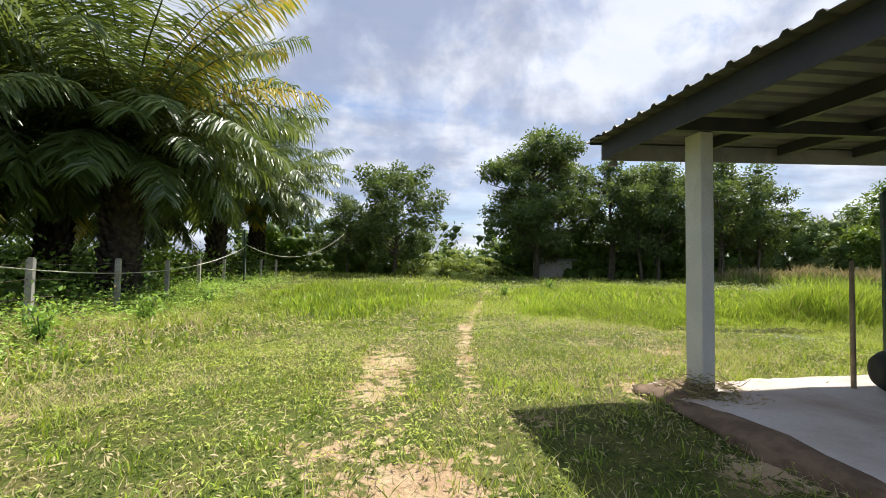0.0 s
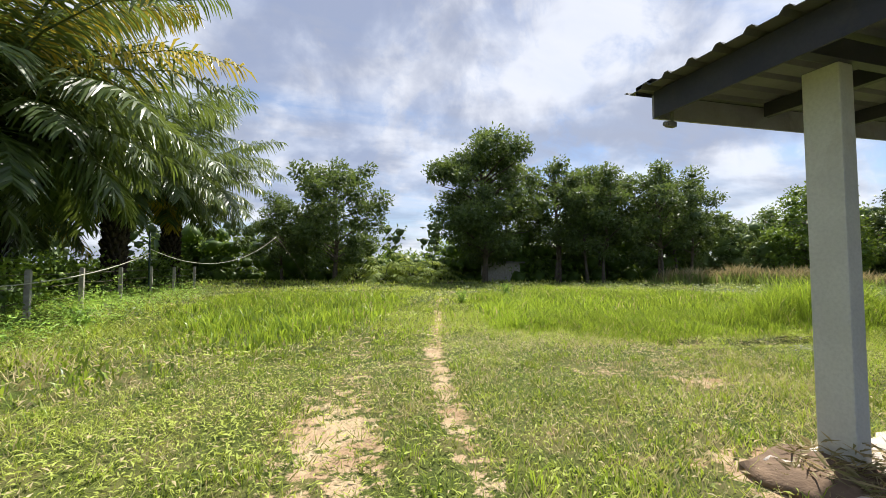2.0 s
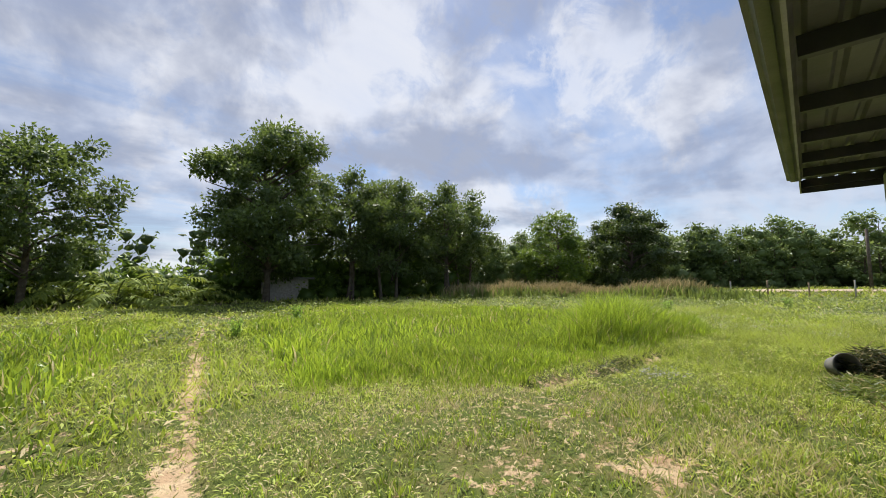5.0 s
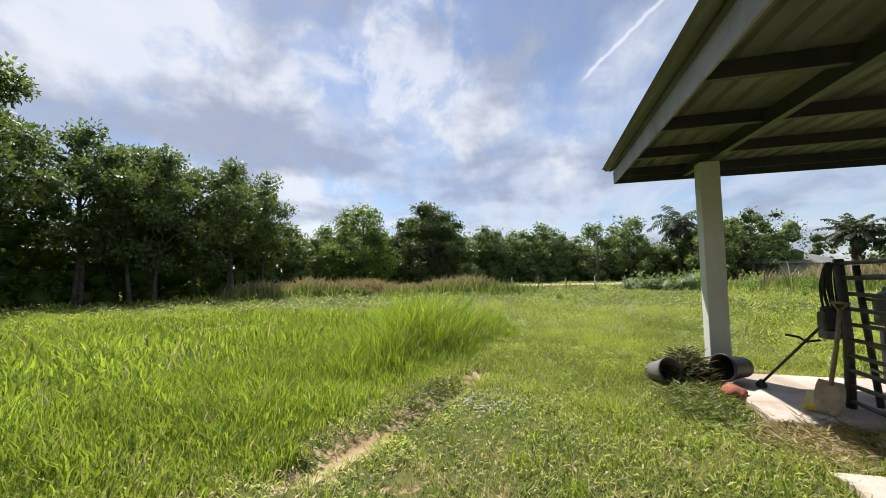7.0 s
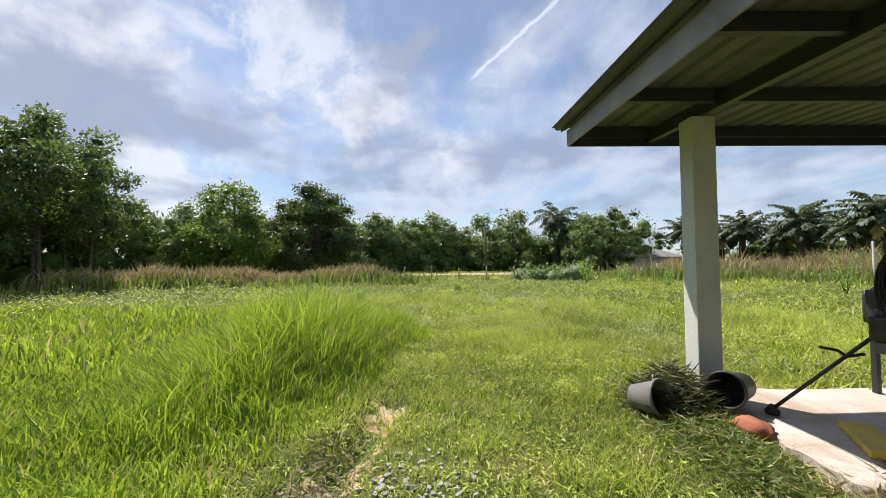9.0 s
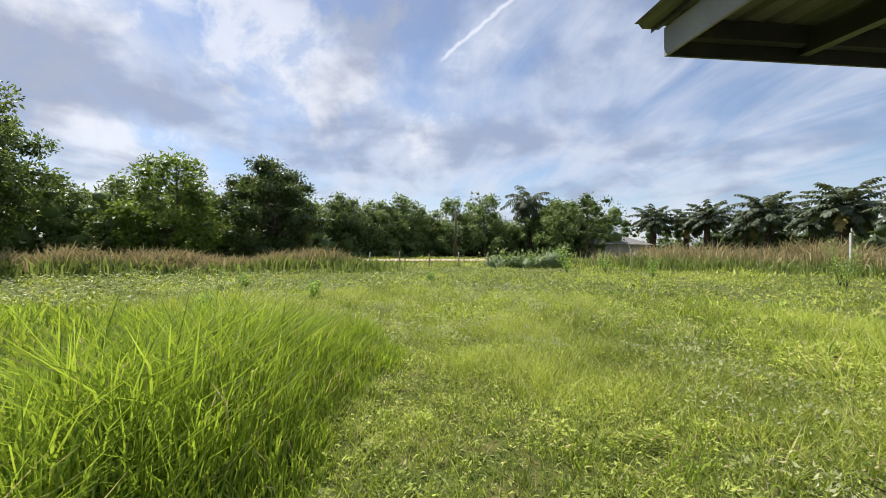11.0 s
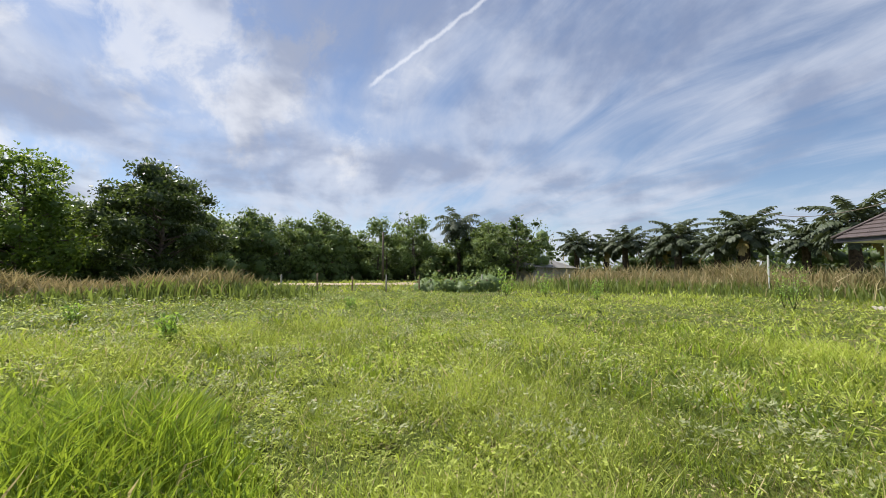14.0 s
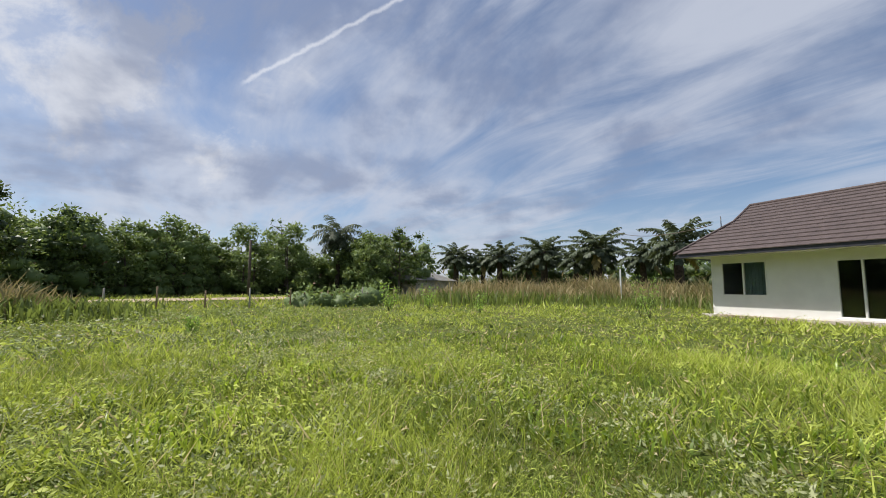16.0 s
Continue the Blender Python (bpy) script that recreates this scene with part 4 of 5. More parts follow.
belt("grove_undergrowth", 33, [(-8, 40), (-2, 39.5), (8, 39), (16, 36), (24, 33), (33, 30.5)], 1.6, 2.6, 5.0, 110, 15000, 0.3, BRIGHT_LEAF, "bright undergrowth below the grove")
belt("fence_undergrowth", 34, [(-7.5, 8), (-7.2, 14), (-7.5, 22), (-6.8, 31)], 0.7, 0.7, 2.1, 55, 14000, 0.17, BRIGHT_LEAF, "tangled undergrowth behind the fence", 0.3)
belt("fence_bushes", 39, [(-5.3, 6.5), (-5.3, 12), (-5.0, 19), (-4.9, 30)], 0.3, 0.2, 0.6, 34, 5000, 0.10, WEED, "leafy bushes growing through the fence", 0.25)
belt("plantation_floor", 35, [(-14, 4), (-15, 16), (-15, 30), (-10, 40)], 3.0, 0.8, 2.4, 70, 9000, 0.3, BRIGHT_LEAF, "sunlit undergrowth among the near palms", 0.4)
belt("plantation_edge", 38, [(-40, 0), (-44, 20), (-40, 45)], 3.0, 3.0, 6.5, 50, 5000, 0.6, LEAF, "dark far edge of the plantation")
belt("fence_shrub", 36, [(37.0, 1.0), (38.0, -4.5)], 0.7, 0.7, 1.4, 12, 1800, 0.24, BUSH_LEAF, "low leafy shrubs along the far fence")
belt("dark_thicket", 37, [(22, -33), (30, -36), (45, -40), (62, -40), (74, -36)], 1.6, 2.6, 4.2, 110, 8000, 0.45, LEAF, "dark thicket under the distant palms")

# ---- grass ----


def ribbons(name, rng, x, y, h, w, mat, label, two=True, lean=0.5, dry=0.05, bright=None, kind_name="grass"):
    """Upright blades: bent ribbons with a tip, or single tapered blades."""
    n = len(x)
    z = land(x, y) - 0.01
    a, b = rng.uniform(0, math.tau, n), rng.uniform(0, math.tau, n)
    side = np.stack([np.cos(a), np.sin(a), np.zeros(n)], -1)
    bend = np.stack([np.cos(b), np.sin(b), np.zeros(n)], -1) * (h * lean * rng.uniform(0.2, 1.3, n))[:, None]
    foot = np.stack([x, y, z], -1)
    upv = np.array((0, 0, 1.0))
    W = w[:, None] * 0.5
    t = np.clip(rng.normal(0.45, 0.28, n) + (0 if bright is None else bright), 0, 0.9)
    t[rng.random(n) < dry] = 0.99
    if two:
        v = np.empty((n, 5, 3))
        m = foot + bend * 0.32 + upv * (h * 0.6)[:, None]
        v[:, 0], v[:, 1] = foot - side * W * 0.8, foot + side * W * 0.8
        v[:, 2], v[:, 3] = m + side * W, m - side * W
        v[:, 4] = foot + bend + upv * (h * rng.uniform(0.72, 1.0, n))[:, None]
        k = np.arange(n)[:, None] * 5
        f = np.concatenate([k + np.array((0, 1, 2)), k + np.array((0, 2, 3)), k + np.array((3, 2, 4))])
        ob = new(name, data_mesh(name, v.reshape(-1, 3), f, mat, np.repeat(t, 5)))
    else:
        v = np.empty((n, 3, 3))
        v[:, 0], v[:, 1] = foot - side * W, foot + side * W
        v[:, 2] = foot + bend + upv * h[:, None]
        ob = new(name, data_mesh(name, v.reshape(-1, 3), np.arange(n * 3).reshape(-1, 3), mat, np.repeat(t, 3)))
    return tagged(ob, label, kind_name, kind="stuff")


def off_limits(x, y):
    """Slab and house keep free of grass."""
    slab = (((x > 3.8) & (x < 7.5)) | ((x > 8.55) & (x < 10.3))) & (y < np.where(x < 8, 4.55, 4.36)) & (y > -2.2)
    hx, hy = x - 21.16, y + 12.47
    a, b = -0.99 * hx + 0.141 * hy, 0.141 * hx + 0.99 * hy
    return slab | ((a > -0.3) & (a < 12.3) & (b < 0.4) & (b > -7.3))


def scatter(rng, n, x0, x1, y0, y1, near, far):
    """Points whose distance from the walked line lies between near and far."""
    x, y = rng.uniform(x0, x1, n), rng.uniform(y0, y1, n)
    d = away(x, y, WALKED)
    keep = (d >= near) & (d < far) & ~off_limits(x, y)
    return x[keep], y[keep]


def rank(x, y):
    """1 on the uncut side of the field, falling to 0 on the mown side by the house."""
    return np.clip((y + 3.5) / 7, 0.1, 1)


def lush(x, y):
    """The turf stands higher away from the trodden ground."""
    return 1 + 1.5 * np.clip((x - 8.5) / 4, 0, 1) * rank(x, y) + 0.5 * np.clip((-x - 0.5) / 2, 0, 1)


def parched(x, y):
    """Share of straw-coloured blades."""
    return 0.05 + 0.50 * np.clip((8.5 - x) / 4, 0, 1) * np.clip((12 - y) / 4, 0, 1) * np.clip(0.75 + 0.9 * ripple(x * 1.2, y * 1.2, 21), 0, 1.3)


def turf(name, seed, n, box, near, far, hlo, hhi, wlo, whi, label, two=False, clump=0.0):
    rng = np.random.default_rng(seed)
    x, y = scatter(rng, n, *box, near, far)
    b = worn(x, y) + 0.35 * ripple(x * 5, y * 5, 8) * 0.6
    patch = ripple(x * 1.1, y * 1.1, 9)
    keep = (rng.random(len(x)) > np.clip(b * 1.0, 0, 0.93)) & (tallness(x, y) < 0.2) & (rng.random(len(x)) < 0.68 + 0.5 * patch + 0.45 * ripple(x * 3.1, y * 3.1, 10))
    x, y, patch = x[keep], y[keep], patch[keep]
    tuft = np.clip(ripple(x * 3.1, y * 3.1, 10), 0, 1)
    h = rng.uniform(hlo, hhi, len(x)) * (1 + 0.9 * tuft) * np.clip(1 + 0.5 * patch, 0.6, 1.6) * (lush(x, y) if far < 10 else 1)
    w = rng.uniform(wlo, whi, len(x))
    # blade tint follows relief and tufts: shade in hollows and gaps is painted in
    return ribbons(name, rng, x, y, h, w, GRASS, label, two, 1.1, parched(x, y), 0.3 * patch + 0.40 * ripple(x * 2.3, y * 2.3, 16) + 0.25 * ripple(x * 3.1, y * 3.1, 10) - 0.06 * (lush(x, y) - 1))


turf("near_turf", 41, 420000, (-4, 17, -1.5, 12), 0.0, 3.6, 0.035, 0.085, 0.006, 0.012, "short trodden grass with straw-coloured blades")
turf("middle_turf", 42, 260000, (-8, 24, -6, 19), 3.6, 9.0, 0.06, 0.12, 0.014, 0.028, "short grass of the open field")
turf("outer_turf", 43, 150000, (-16, 42, -16, 36), 9.0, 24.0, 0.08, 0.17, 0.04, 0.08, "rough grass of the outer field")
turf("far_turf", 44, 60000, (-10, 62, -34, 50), 24.0, 48.0, 0.12, 0.24, 0.09, 0.18, "rough far grass")


def turf_leaves(name, seed, n, box, near, far, slo, shi, hi, mat, label, where=None):
    """Small flat leaves of clover and creeping weeds close over the turf."""
    rng = np.random.default_rng(seed)
    x, y = scatter(rng, n, *box, near, far)
    patch = ripple(x * 1.4, y * 1.4, 14)
    keep = (rng.random(len(x)) > np.clip(worn(x, y) * 1.05, 0, 0.94)) & (tallness(x, y) < 0.25) & (rng.random(len(x)) < 0.7 + 0.55 * patch)
    if where is not None:
        keep &= where(x, y, rng)
    x, y, patch = x[keep], y[keep], patch[keep]
    m = len(x)
    lift = hi * lush(x, y) * rng.random(m) ** 1.5 * np.clip(0.7 + 0.9 * ripple(x * 3.1, y * 3.1, 10), 0.25, 1.8)
    a = rng.uniform(0, math.tau, m)
    ax = unit(np.stack([np.cos(a), np.sin(a), rng.uniform(-0.25, 0.6, m)], -1))
    sd = unit(np.stack([-np.sin(a), np.cos(a), rng.normal(0, 0.35, m)], -1))
    ln = rng.uniform(slo, shi, m)
    v, q = kites(np.stack([x, y, land(x, y) + 0.008 + lift], -1), ax, sd, ln, ln * rng.uniform(0.12, 0.30, m), 0.3)
    # leaf tint also darkens with the land's hollows, as painted shade
    t = np.clip(rng.normal(0.58, 0.30, m) + 0.22 * patch + 0.38 * ripple(x * 2.3, y * 2.3, 16) - 0.06 * (lush(x, y) - 1), 0, 0.9)
    t[rng.random(m) < 0.8 * parched(x, y)] = 0.99
    return tagged(new(name, data_mesh(name, v, q, mat, np.repeat(t, 4))), label, "grass", kind="stuff")


turf_leaves("creeping_weeds", 45, 300000, (-4, 17, -1.5, 12), 0.0, 3.6, 0.025, 0.068, 0.055, GRASS, "small creeping leaves in the trodden turf")
turf_leaves("field_weeds", 46, 200000, (-8, 24, -6, 19), 3.6, 9.0, 0.06, 0.13, 0.10, GRASS, "low leafy weeds in the field")
turf_leaves("outer_weeds", 47, 60000, (-10, 38, -14, 30), 9.0, 20.0, 0.10, 0.2, 0.16, GRASS, "low leafy weeds in the outer field")
turf_leaves("fence_weeds", 48, 105000, (-7, -0.5, 2, 26), 0.0, 30.0, 0.05, 0.13, 0.30, WEED, "rank leafy weeds in front of the fence", lambda x, y, rng: rng.random(len(x)) < np.clip((-1.9 - 0.05 * (y - 8) - x + 0.5 * ripple(x * 2, y * 2, 15)) / 1.6, 0, 1) * 0.9)


def uncut(name, seed, n, box, near, far, wlo, whi, label):
    rng = np.random.default_rng(seed)
    x, y = scatter(rng, n, *box, near, far)
    h = tallness(x, y)
    keep = (h > 0.10) & (away(x, y, DITCH) > 0.16) & (rng.random(len(x)) < 0.75 + 0.6 * ripple(x * 2.4, y * 2.4, 20)) & (rng.random(len(x)) > 0.5 * np.clip(worn(x, y), 0, 1))
    x, y, h = x[keep], y[keep], h[keep]
    # one ripple sets height and tint: high clumps painted as lit, low gaps as shaded
    return ribbons(name, rng, x, y, h * rng.uniform(0.45, 1.2, len(x)) * np.clip(1 + 0.45 * ripple(x * 2.6, y * 2.6, 23), 0.5, 1.5), rng.uniform(wlo, whi, len(x)), TALL, label, True, 0.6, 0.03 + 0.07 * np.clip(ripple(x * 1.7, y * 1.7, 25), 0, 1), 0.25 * ripple(x * 0.9, y * 0.9, 11) + 0.35 * ripple(x * 2.6, y * 2.6, 23))


uncut("uncut_grass", 51, 390000, (-3, 17, 6, 15), 0.0, 4.2, 0.007, 0.016, "tall bright-green uncut grass beside the path")
uncut("uncut_field_grass", 52, 125000, (-4, 20, 6, 27), 4.2, 20.0, 0.016, 0.036, "tall bright-green uncut field grass")


def tussocks(name, seed, clumps, per, box, near, far, hlo, hhi, spread, wlo, whi, mat, label, lo=0.0):
    """Clumps of longer blades standing out of the mown turf."""
    rng = np.random.default_rng(seed)
    cx, cy = scatter(rng, clumps, *box, near, far)
    keep = (tallness(cx, cy) < 0.2) & (worn(cx, cy) < 0.3) & (rng.random(len(cx)) < 0.35 + 0.65 * np.clip(lush(cx, cy) - 1 + ripple(cx, cy, 19), 0, 1))
    cx, cy = cx[keep], cy[keep]
    size = rng.uniform(hlo, hhi, len(cx))
    tone = rng.normal(0, 0.22, len(cx))
    x = np.repeat(cx, per) + rng.normal(0, spread, len(cx) * per)
    y = np.repeat(cy, per) + rng.normal(0, spread, len(cx) * per)
    h = np.repeat(size, per) * rng.uniform(0.5, 1.1, len(x))
    ok = ~off_limits(x, y)
    tone = np.repeat(tone, per)[ok]
    x, y, h = x[ok], y[ok], h[ok]
    return ribbons(name, rng, x, y, h, rng.uniform(wlo, whi, len(x)), mat, label, True, 0.8, 0.06, tone)


tussocks("turf_tussocks", 55, 3600, 18, (-3, 16, -1, 11), 0.0, 4.0, 0.07, 0.16, 0.06, 0.006, 0.012, TALL, "small tussocks of longer grass in the turf")
tussocks("field_tussocks", 56, 3600, 14, (-5, 24, -6, 18), 4.0, 11.0, 0.12, 0.30, 0.13, 0.015, 0.03, TALL, "tussocks of longer grass in the field")


def weed_mounds(name, seed, count, per, box, near, far, rlo, rhi, hlo, hhi, slo, shi, mat, label, base=0.15):
    """Low domes of leafy weeds that make the uncut side of the field bumpy."""
    rng = np.random.default_rng(seed)
    cx, cy = scatter(rng, count, *box, near, far)
    keep = (tallness(cx, cy) < 0.15) & (worn(cx, cy) < 0.25) & (rng.random(len(cx)) < base * rank(cx, cy) + 0.85 * np.clip(lush(cx, cy) - 1 + 0.5 * ripple(cx * 0.7, cy * 0.7, 24), 0, 1))
    cx, cy = cx[keep], cy[keep]
    m = len(cx)
    R, H, tone = rng.uniform(rlo, rhi, m), rng.uniform(hlo, hhi, m), rng.normal(0, 0.2, m)
    pick = np.repeat(np.arange(m), per)
    k = len(pick)
    a, u = rng.uniform(0, math.tau, k), rng.random(k) ** 0.6
    x, y = cx[pick] + R[pick] * u * np.cos(a), cy[pick] + R[pick] * u * np.sin(a)
    z = land(x, y) + H[pick] * np.clip(1 - u ** 2, 0.05, 1) * rng.uniform(0.55, 1.1, k)
    b = a + rng.normal(0, 0.9, k)
    ax = unit(np.stack([np.cos(b), np.sin(b), rng.uniform(-0.3, 0.9, k)], -1))
    sd = unit(np.cross(ax, unit(rng.normal(size=(k, 3)) * 0.5 + np.array((0, 0, 1.0)))))
    ln = rng.uniform(slo, shi, k)
    ok = ~off_limits(x, y)
    v, q = kites(np.stack([x, y, z], -1)[ok], ax[ok], sd[ok], ln[ok], (ln * rng.uniform(0.22, 0.5, k))[ok], 0.3)
    # mound tops tinted lighter than their rims: lit tops and shaded sides as colour
    t = np.clip(0.40 + tone[pick] + 0.22 * (1 - u) + rng.normal(0, 0.2, k), 0, 0.9)
    t[rng.random(k) < 0.04] = 0.99
    return tagged(new(name, data_mesh(name, v, q, mat, np.repeat(t[ok], 4))), label, "weeds", kind="stuff")


weed_mounds("near_weed_mounds", 57, 620, 150, (7, 18, 0, 9), 0.3, 4.0, 0.12, 0.32, 0.08, 0.18, 0.022, 0.05, GRASS, "low mounds of leafy weeds in the grass")
weed_mounds("field_weed_mounds", 58, 1500, 100, (-4, 27, -7, 19), 4.0, 9.0, 0.22, 0.55, 0.12, 0.32, 0.04, 0.085, GRASS, "bumpy mounds of leafy weeds in the field")
weed_mounds("outer_weed_mounds", 59, 2200, 44, (-4, 40, -15, 32), 9.0, 22.0, 0.35, 0.9, 0.16, 0.40, 0.08, 0.16, ROUGH, "bumpy rough growth of the outer field", 0.4)
weed_mounds("pale_weed_mounds", 60, 900, 90, (10, 28, 2, 14), 2.0, 12.0, 0.25, 0.6, 0.10, 0.24, 0.03, 0.065, PALE_WEED, "pale seeding weeds in loose patches", 0.0)


def reed_bed(name, seed, n, line, depth, hlo, hhi, mat, label, w=(0.04, 0.09)):
    rng = np.random.default_rng(seed)
    line = np.array(line, float)
    seg = np.linalg.norm(np.diff(line, axis=0), axis=1)
    edges = np.concatenate([[0], np.cumsum(seg)])
    at = rng.random(n) * seg.sum()
    x = np.interp(at, edges, line[:, 0]) + rng.normal(0, depth, n)
    y = np.interp(at, edges, line[:, 1]) + rng.normal(0, depth, n)
    h = rng.uniform(hlo, hhi, n) * np.clip(0.8 + 0.45 * ripple(x * 0.8, y * 0.8, 12) + 0.25 * ripple(x * 2.5, y * 2.5, 22), 0.3, 1.4)
    return ribbons(name, rng, x, y, h, rng.uniform(*w, n), mat, label, True, 0.5, 0.0, 0.2 * ripple(x * 0.6, y * 0.6, 13), "reeds")


reed_bed("dry_reed_bed", 61, 8000, [(27, 25.5), (30, 21), (32.5, 15.5), (33.5, 11.5)], 0.9, 0.85, 1.5, REED, "tan seeding reeds in a band across the field")
reed_bed("reed_foot_grass", 62, 12000, [(26.3, 25), (29.3, 20.5), (31.8, 15), (33, 9.0)], 1.0, 0.3, 1.0, ROUGH, "green grass at the foot of the reeds")
reed_bed("dry_reed_bank", 63, 10000, [(40, -12), (38, -17), (34, -21), (29, -23), (24, -22)], 2.3, 0.8, 2.2, REED, "bank of tan dry reeds below the palms")
reed_bed("bank_grass", 64, 14000, [(38, -10), (35.5, -16), (31, -20), (24, -20)], 2.4, 0.35, 1.15, ROUGH, "green rough grass in front of the reeds")

# ---- things about the carport ----


def stake(name, x, y, tall, mat, label, category, group="", size=0.05, lean=(0, 0), sides=None):
    """A post set in the ground: square with a chamfered head, or round."""
    s = Solid()
    if sides:
        s.tube([(0, 0, -0.2), (lean[0] * 0.5, lean[1] * 0.5, tall * 0.5), (lean[0], lean[1], tall)], [size, size * 0.95, size * 0.85], sides)
    else:
        s.box((-size, -size, -0.2), (size, size, tall - 0.03), 0.008)
        s.box((-size * 0.8, -size * 0.8, tall - 0.03), (size * 0.8, size * 0.8, tall), 0.012)
    ob = new(name, s.mesh(name, mat))
    ob.matrix_basis = pose(x, y, height(x, y), 0, 0, 7)
    return tagged(ob, label, category, group)


def sagging(a, b, sag, n=18):
    a, b = Vector(a), Vector(b)
    return [a.lerp(b, i / n) - Vector((0, 0, sag * 4 * (i / n) * (1 - i / n))) for i in range(n + 1)]


def line_thing(name, points, r, mat, label, category):
    return tagged(new(name, Solid().tube(points, r, 5).mesh(name, mat)), label, category)


def build_gate():
    g = holder("gate_panel", 8.92, 3.66, 0.0, 176, "old dark tube-steel gate panel standing on edge", "gate")
    # the panel stands upright on the slab's rim, its long side running west past the slab
    s = Solid().tube([(0, 0, 0.09), (0.015, 0.01, 0.7), (-0.02, 0, 1.46)], 0.04, 8)
    part(g, "end_post", s.mesh("end_post", GALV))
    part(g, "end_post", Solid().tube([(2.3, 0.1, 0.0), (2.3, 0.1, 1.5)], 0.04, 8).mesh("end_post", GALV))
    for i in range(10):
        z = 0.16 + i * 0.14
        s = Solid().tube([(0.0, 0, z), (0.75, 0.04 + 0.012 * math.sin(i * 2.3), z + 0.012 * math.sin(i * 1.7)), (1.5, 0.05, z + 0.01), (2.3, 0.1, z)], 0.02, 6)
        part(g, "rail", s.mesh("rail", GALV))
    h = holder("gate_panel", 9.0, 3.50, 0.0, 171, "second tube-steel gate panel leaning behind the first", "gate")
    part(h, "end_post", Solid().tube([(0, 0.1, 0.09), (0.02, 0, 1.40)], 0.028, 8).mesh("end_post", GALV))
    part(h, "end_post", Solid().tube([(2.2, 0.1, 0.0), (2.2, 0, 1.36)], 0.028, 8).mesh("end_post", GALV))
    for i in range(6):
        z = 0.22 + i * 0.215
        part(h, "rail", Solid().tube([(0.01, 0.05, z), (1.1, 0.07, z + 0.02), (2.2, 0.05, z - 0.03)], 0.015, 6).mesh("rail", GALV))
    # hose loops slung over the head of the end post and hanging to one side
    s = Solid()
    for k in range(5):
        drop, out = 0.46 + 0.07 * math.sin(k * 2.1), 0.03 + 0.010 * k
        ring = [(out * math.sin(u) ** 2 * (1 if u < math.pi else 0.62) + 0.012 * k, 0.02 * math.sin(u + k) + 0.010 * (k - 3), 1.42 - drop * (0.5 - 0.5 * math.cos(u)) + 0.012 * math.sin(3 * u + k)) for u in np.linspace(0, math.tau, 26)]
        s.tube(ring, 0.010, 6)
    ob = new("hose_coil", s.mesh("hose_coil", RUBBER))
    ob.matrix_basis = pose(8.93, 3.72, 0.0, 0, 0, 24)
    tagged(ob, "dark hose coil hung on the gate's corner", "hose")
    # bench under a black cover behind the gates
    bench = holder("covered_bench", 10.02, 1.95, 0.08, 8, "workbench under a sagging black plastic cover", "bench")
    bm = bmesh.new()
    bmesh.ops.create_cube(bm, size=1.0, matrix=Matrix.Translation((0, 0, 0.82)) @ Matrix.Diagonal((0.55, 1.5, 0.52, 1)))
    bmesh.ops.bevel(bm, geom=list(bm.edges), offset=0.1, segments=3, affect="EDGES")
    bmesh.ops.subdivide_edges(bm, edges=list(bm.edges), cuts=3, use_grid_fill=True)
    for v in bm.verts:
        v.co += Vector((0.03, 0.03, 0.05)) * noise.noise(v.co * 3.3)
    for f in bm.faces:
        f.smooth = True
    me = bpy.data.meshes.new("cover")
    bm.to_mesh(me)
    bm.free()
    me.materials.append(PLASTIC)
    part(bench, "cover", me)
    for lx in (-0.2, 0.2):
        for ly in (-0.65, 0.65):
            part(bench, "leg", Solid().box((lx - 0.025, ly - 0.025, 0), (lx + 0.025, ly + 0.025, 0.6), 0.004).mesh("leg", STEEL))


build_gate()


def build_shovel():
    sh = holder("shovel", 8.69, 3.97, 0.08, 0, "old shovel with wooden shaft leaning on the gate", "shovel")
    foot, head = Vector((0, 0, 0)), Vector((0.17, -0.26, 0.98))
    up_way = (head - foot).normalized()
    across = up_way.cross(Vector((-0.8, 0.6, 0.2))).normalized()
    tilt = Matrix((across, across.cross(up_way) * -1, up_way)).transposed().to_4x4()
    part(sh, "shaft", Solid().tube([(0, 0, 0.26), (0.006, 0.01, 0.6), (0, 0, 0.96)], 0.018, 8).mesh("shaft", WOOD), "", tilt)
    part(sh, "handle", Solid().tube([(-0.065, 0, 1.02), (0.065, 0, 1.02)], 0.015, 8).tube([(0, 0, 0.94), (-0.055, 0, 1.02)], 0.012, 6).tube([(0, 0, 0.94), (0.055, 0, 1.02)], 0.012, 6).mesh("handle", WOOD), "", tilt)
    bm = bmesh.new()
    rows = []
    for i in range(7):
        z = 0.30 - 0.05 * i
        w = (0.085, 0.10, 0.105, 0.105, 0.10, 0.085, 0.05)[i]
        rows.append([bm.verts.new((w * u, 0.025 * (1 - u * u) + 0.01 * math.sin(i), z)) for u in (-1, -0.5, 0, 0.5, 1)])
    for a, b in zip(rows, rows[1:]):
        for k in range(4):
            bm.faces.new((a[k], a[k + 1], b[k + 1], b[k])).smooth = True
    me = bpy.data.meshes.new("blade")
    bm.to_mesh(me)
    bm.free()
    me.materials.append(WOOD_PALE)
    ob = part(sh, "blade", me, "worn pale shovel blade", tilt)
    ob.modifiers.new("thick", "SOLIDIFY").thickness = 0.004


build_shovel()


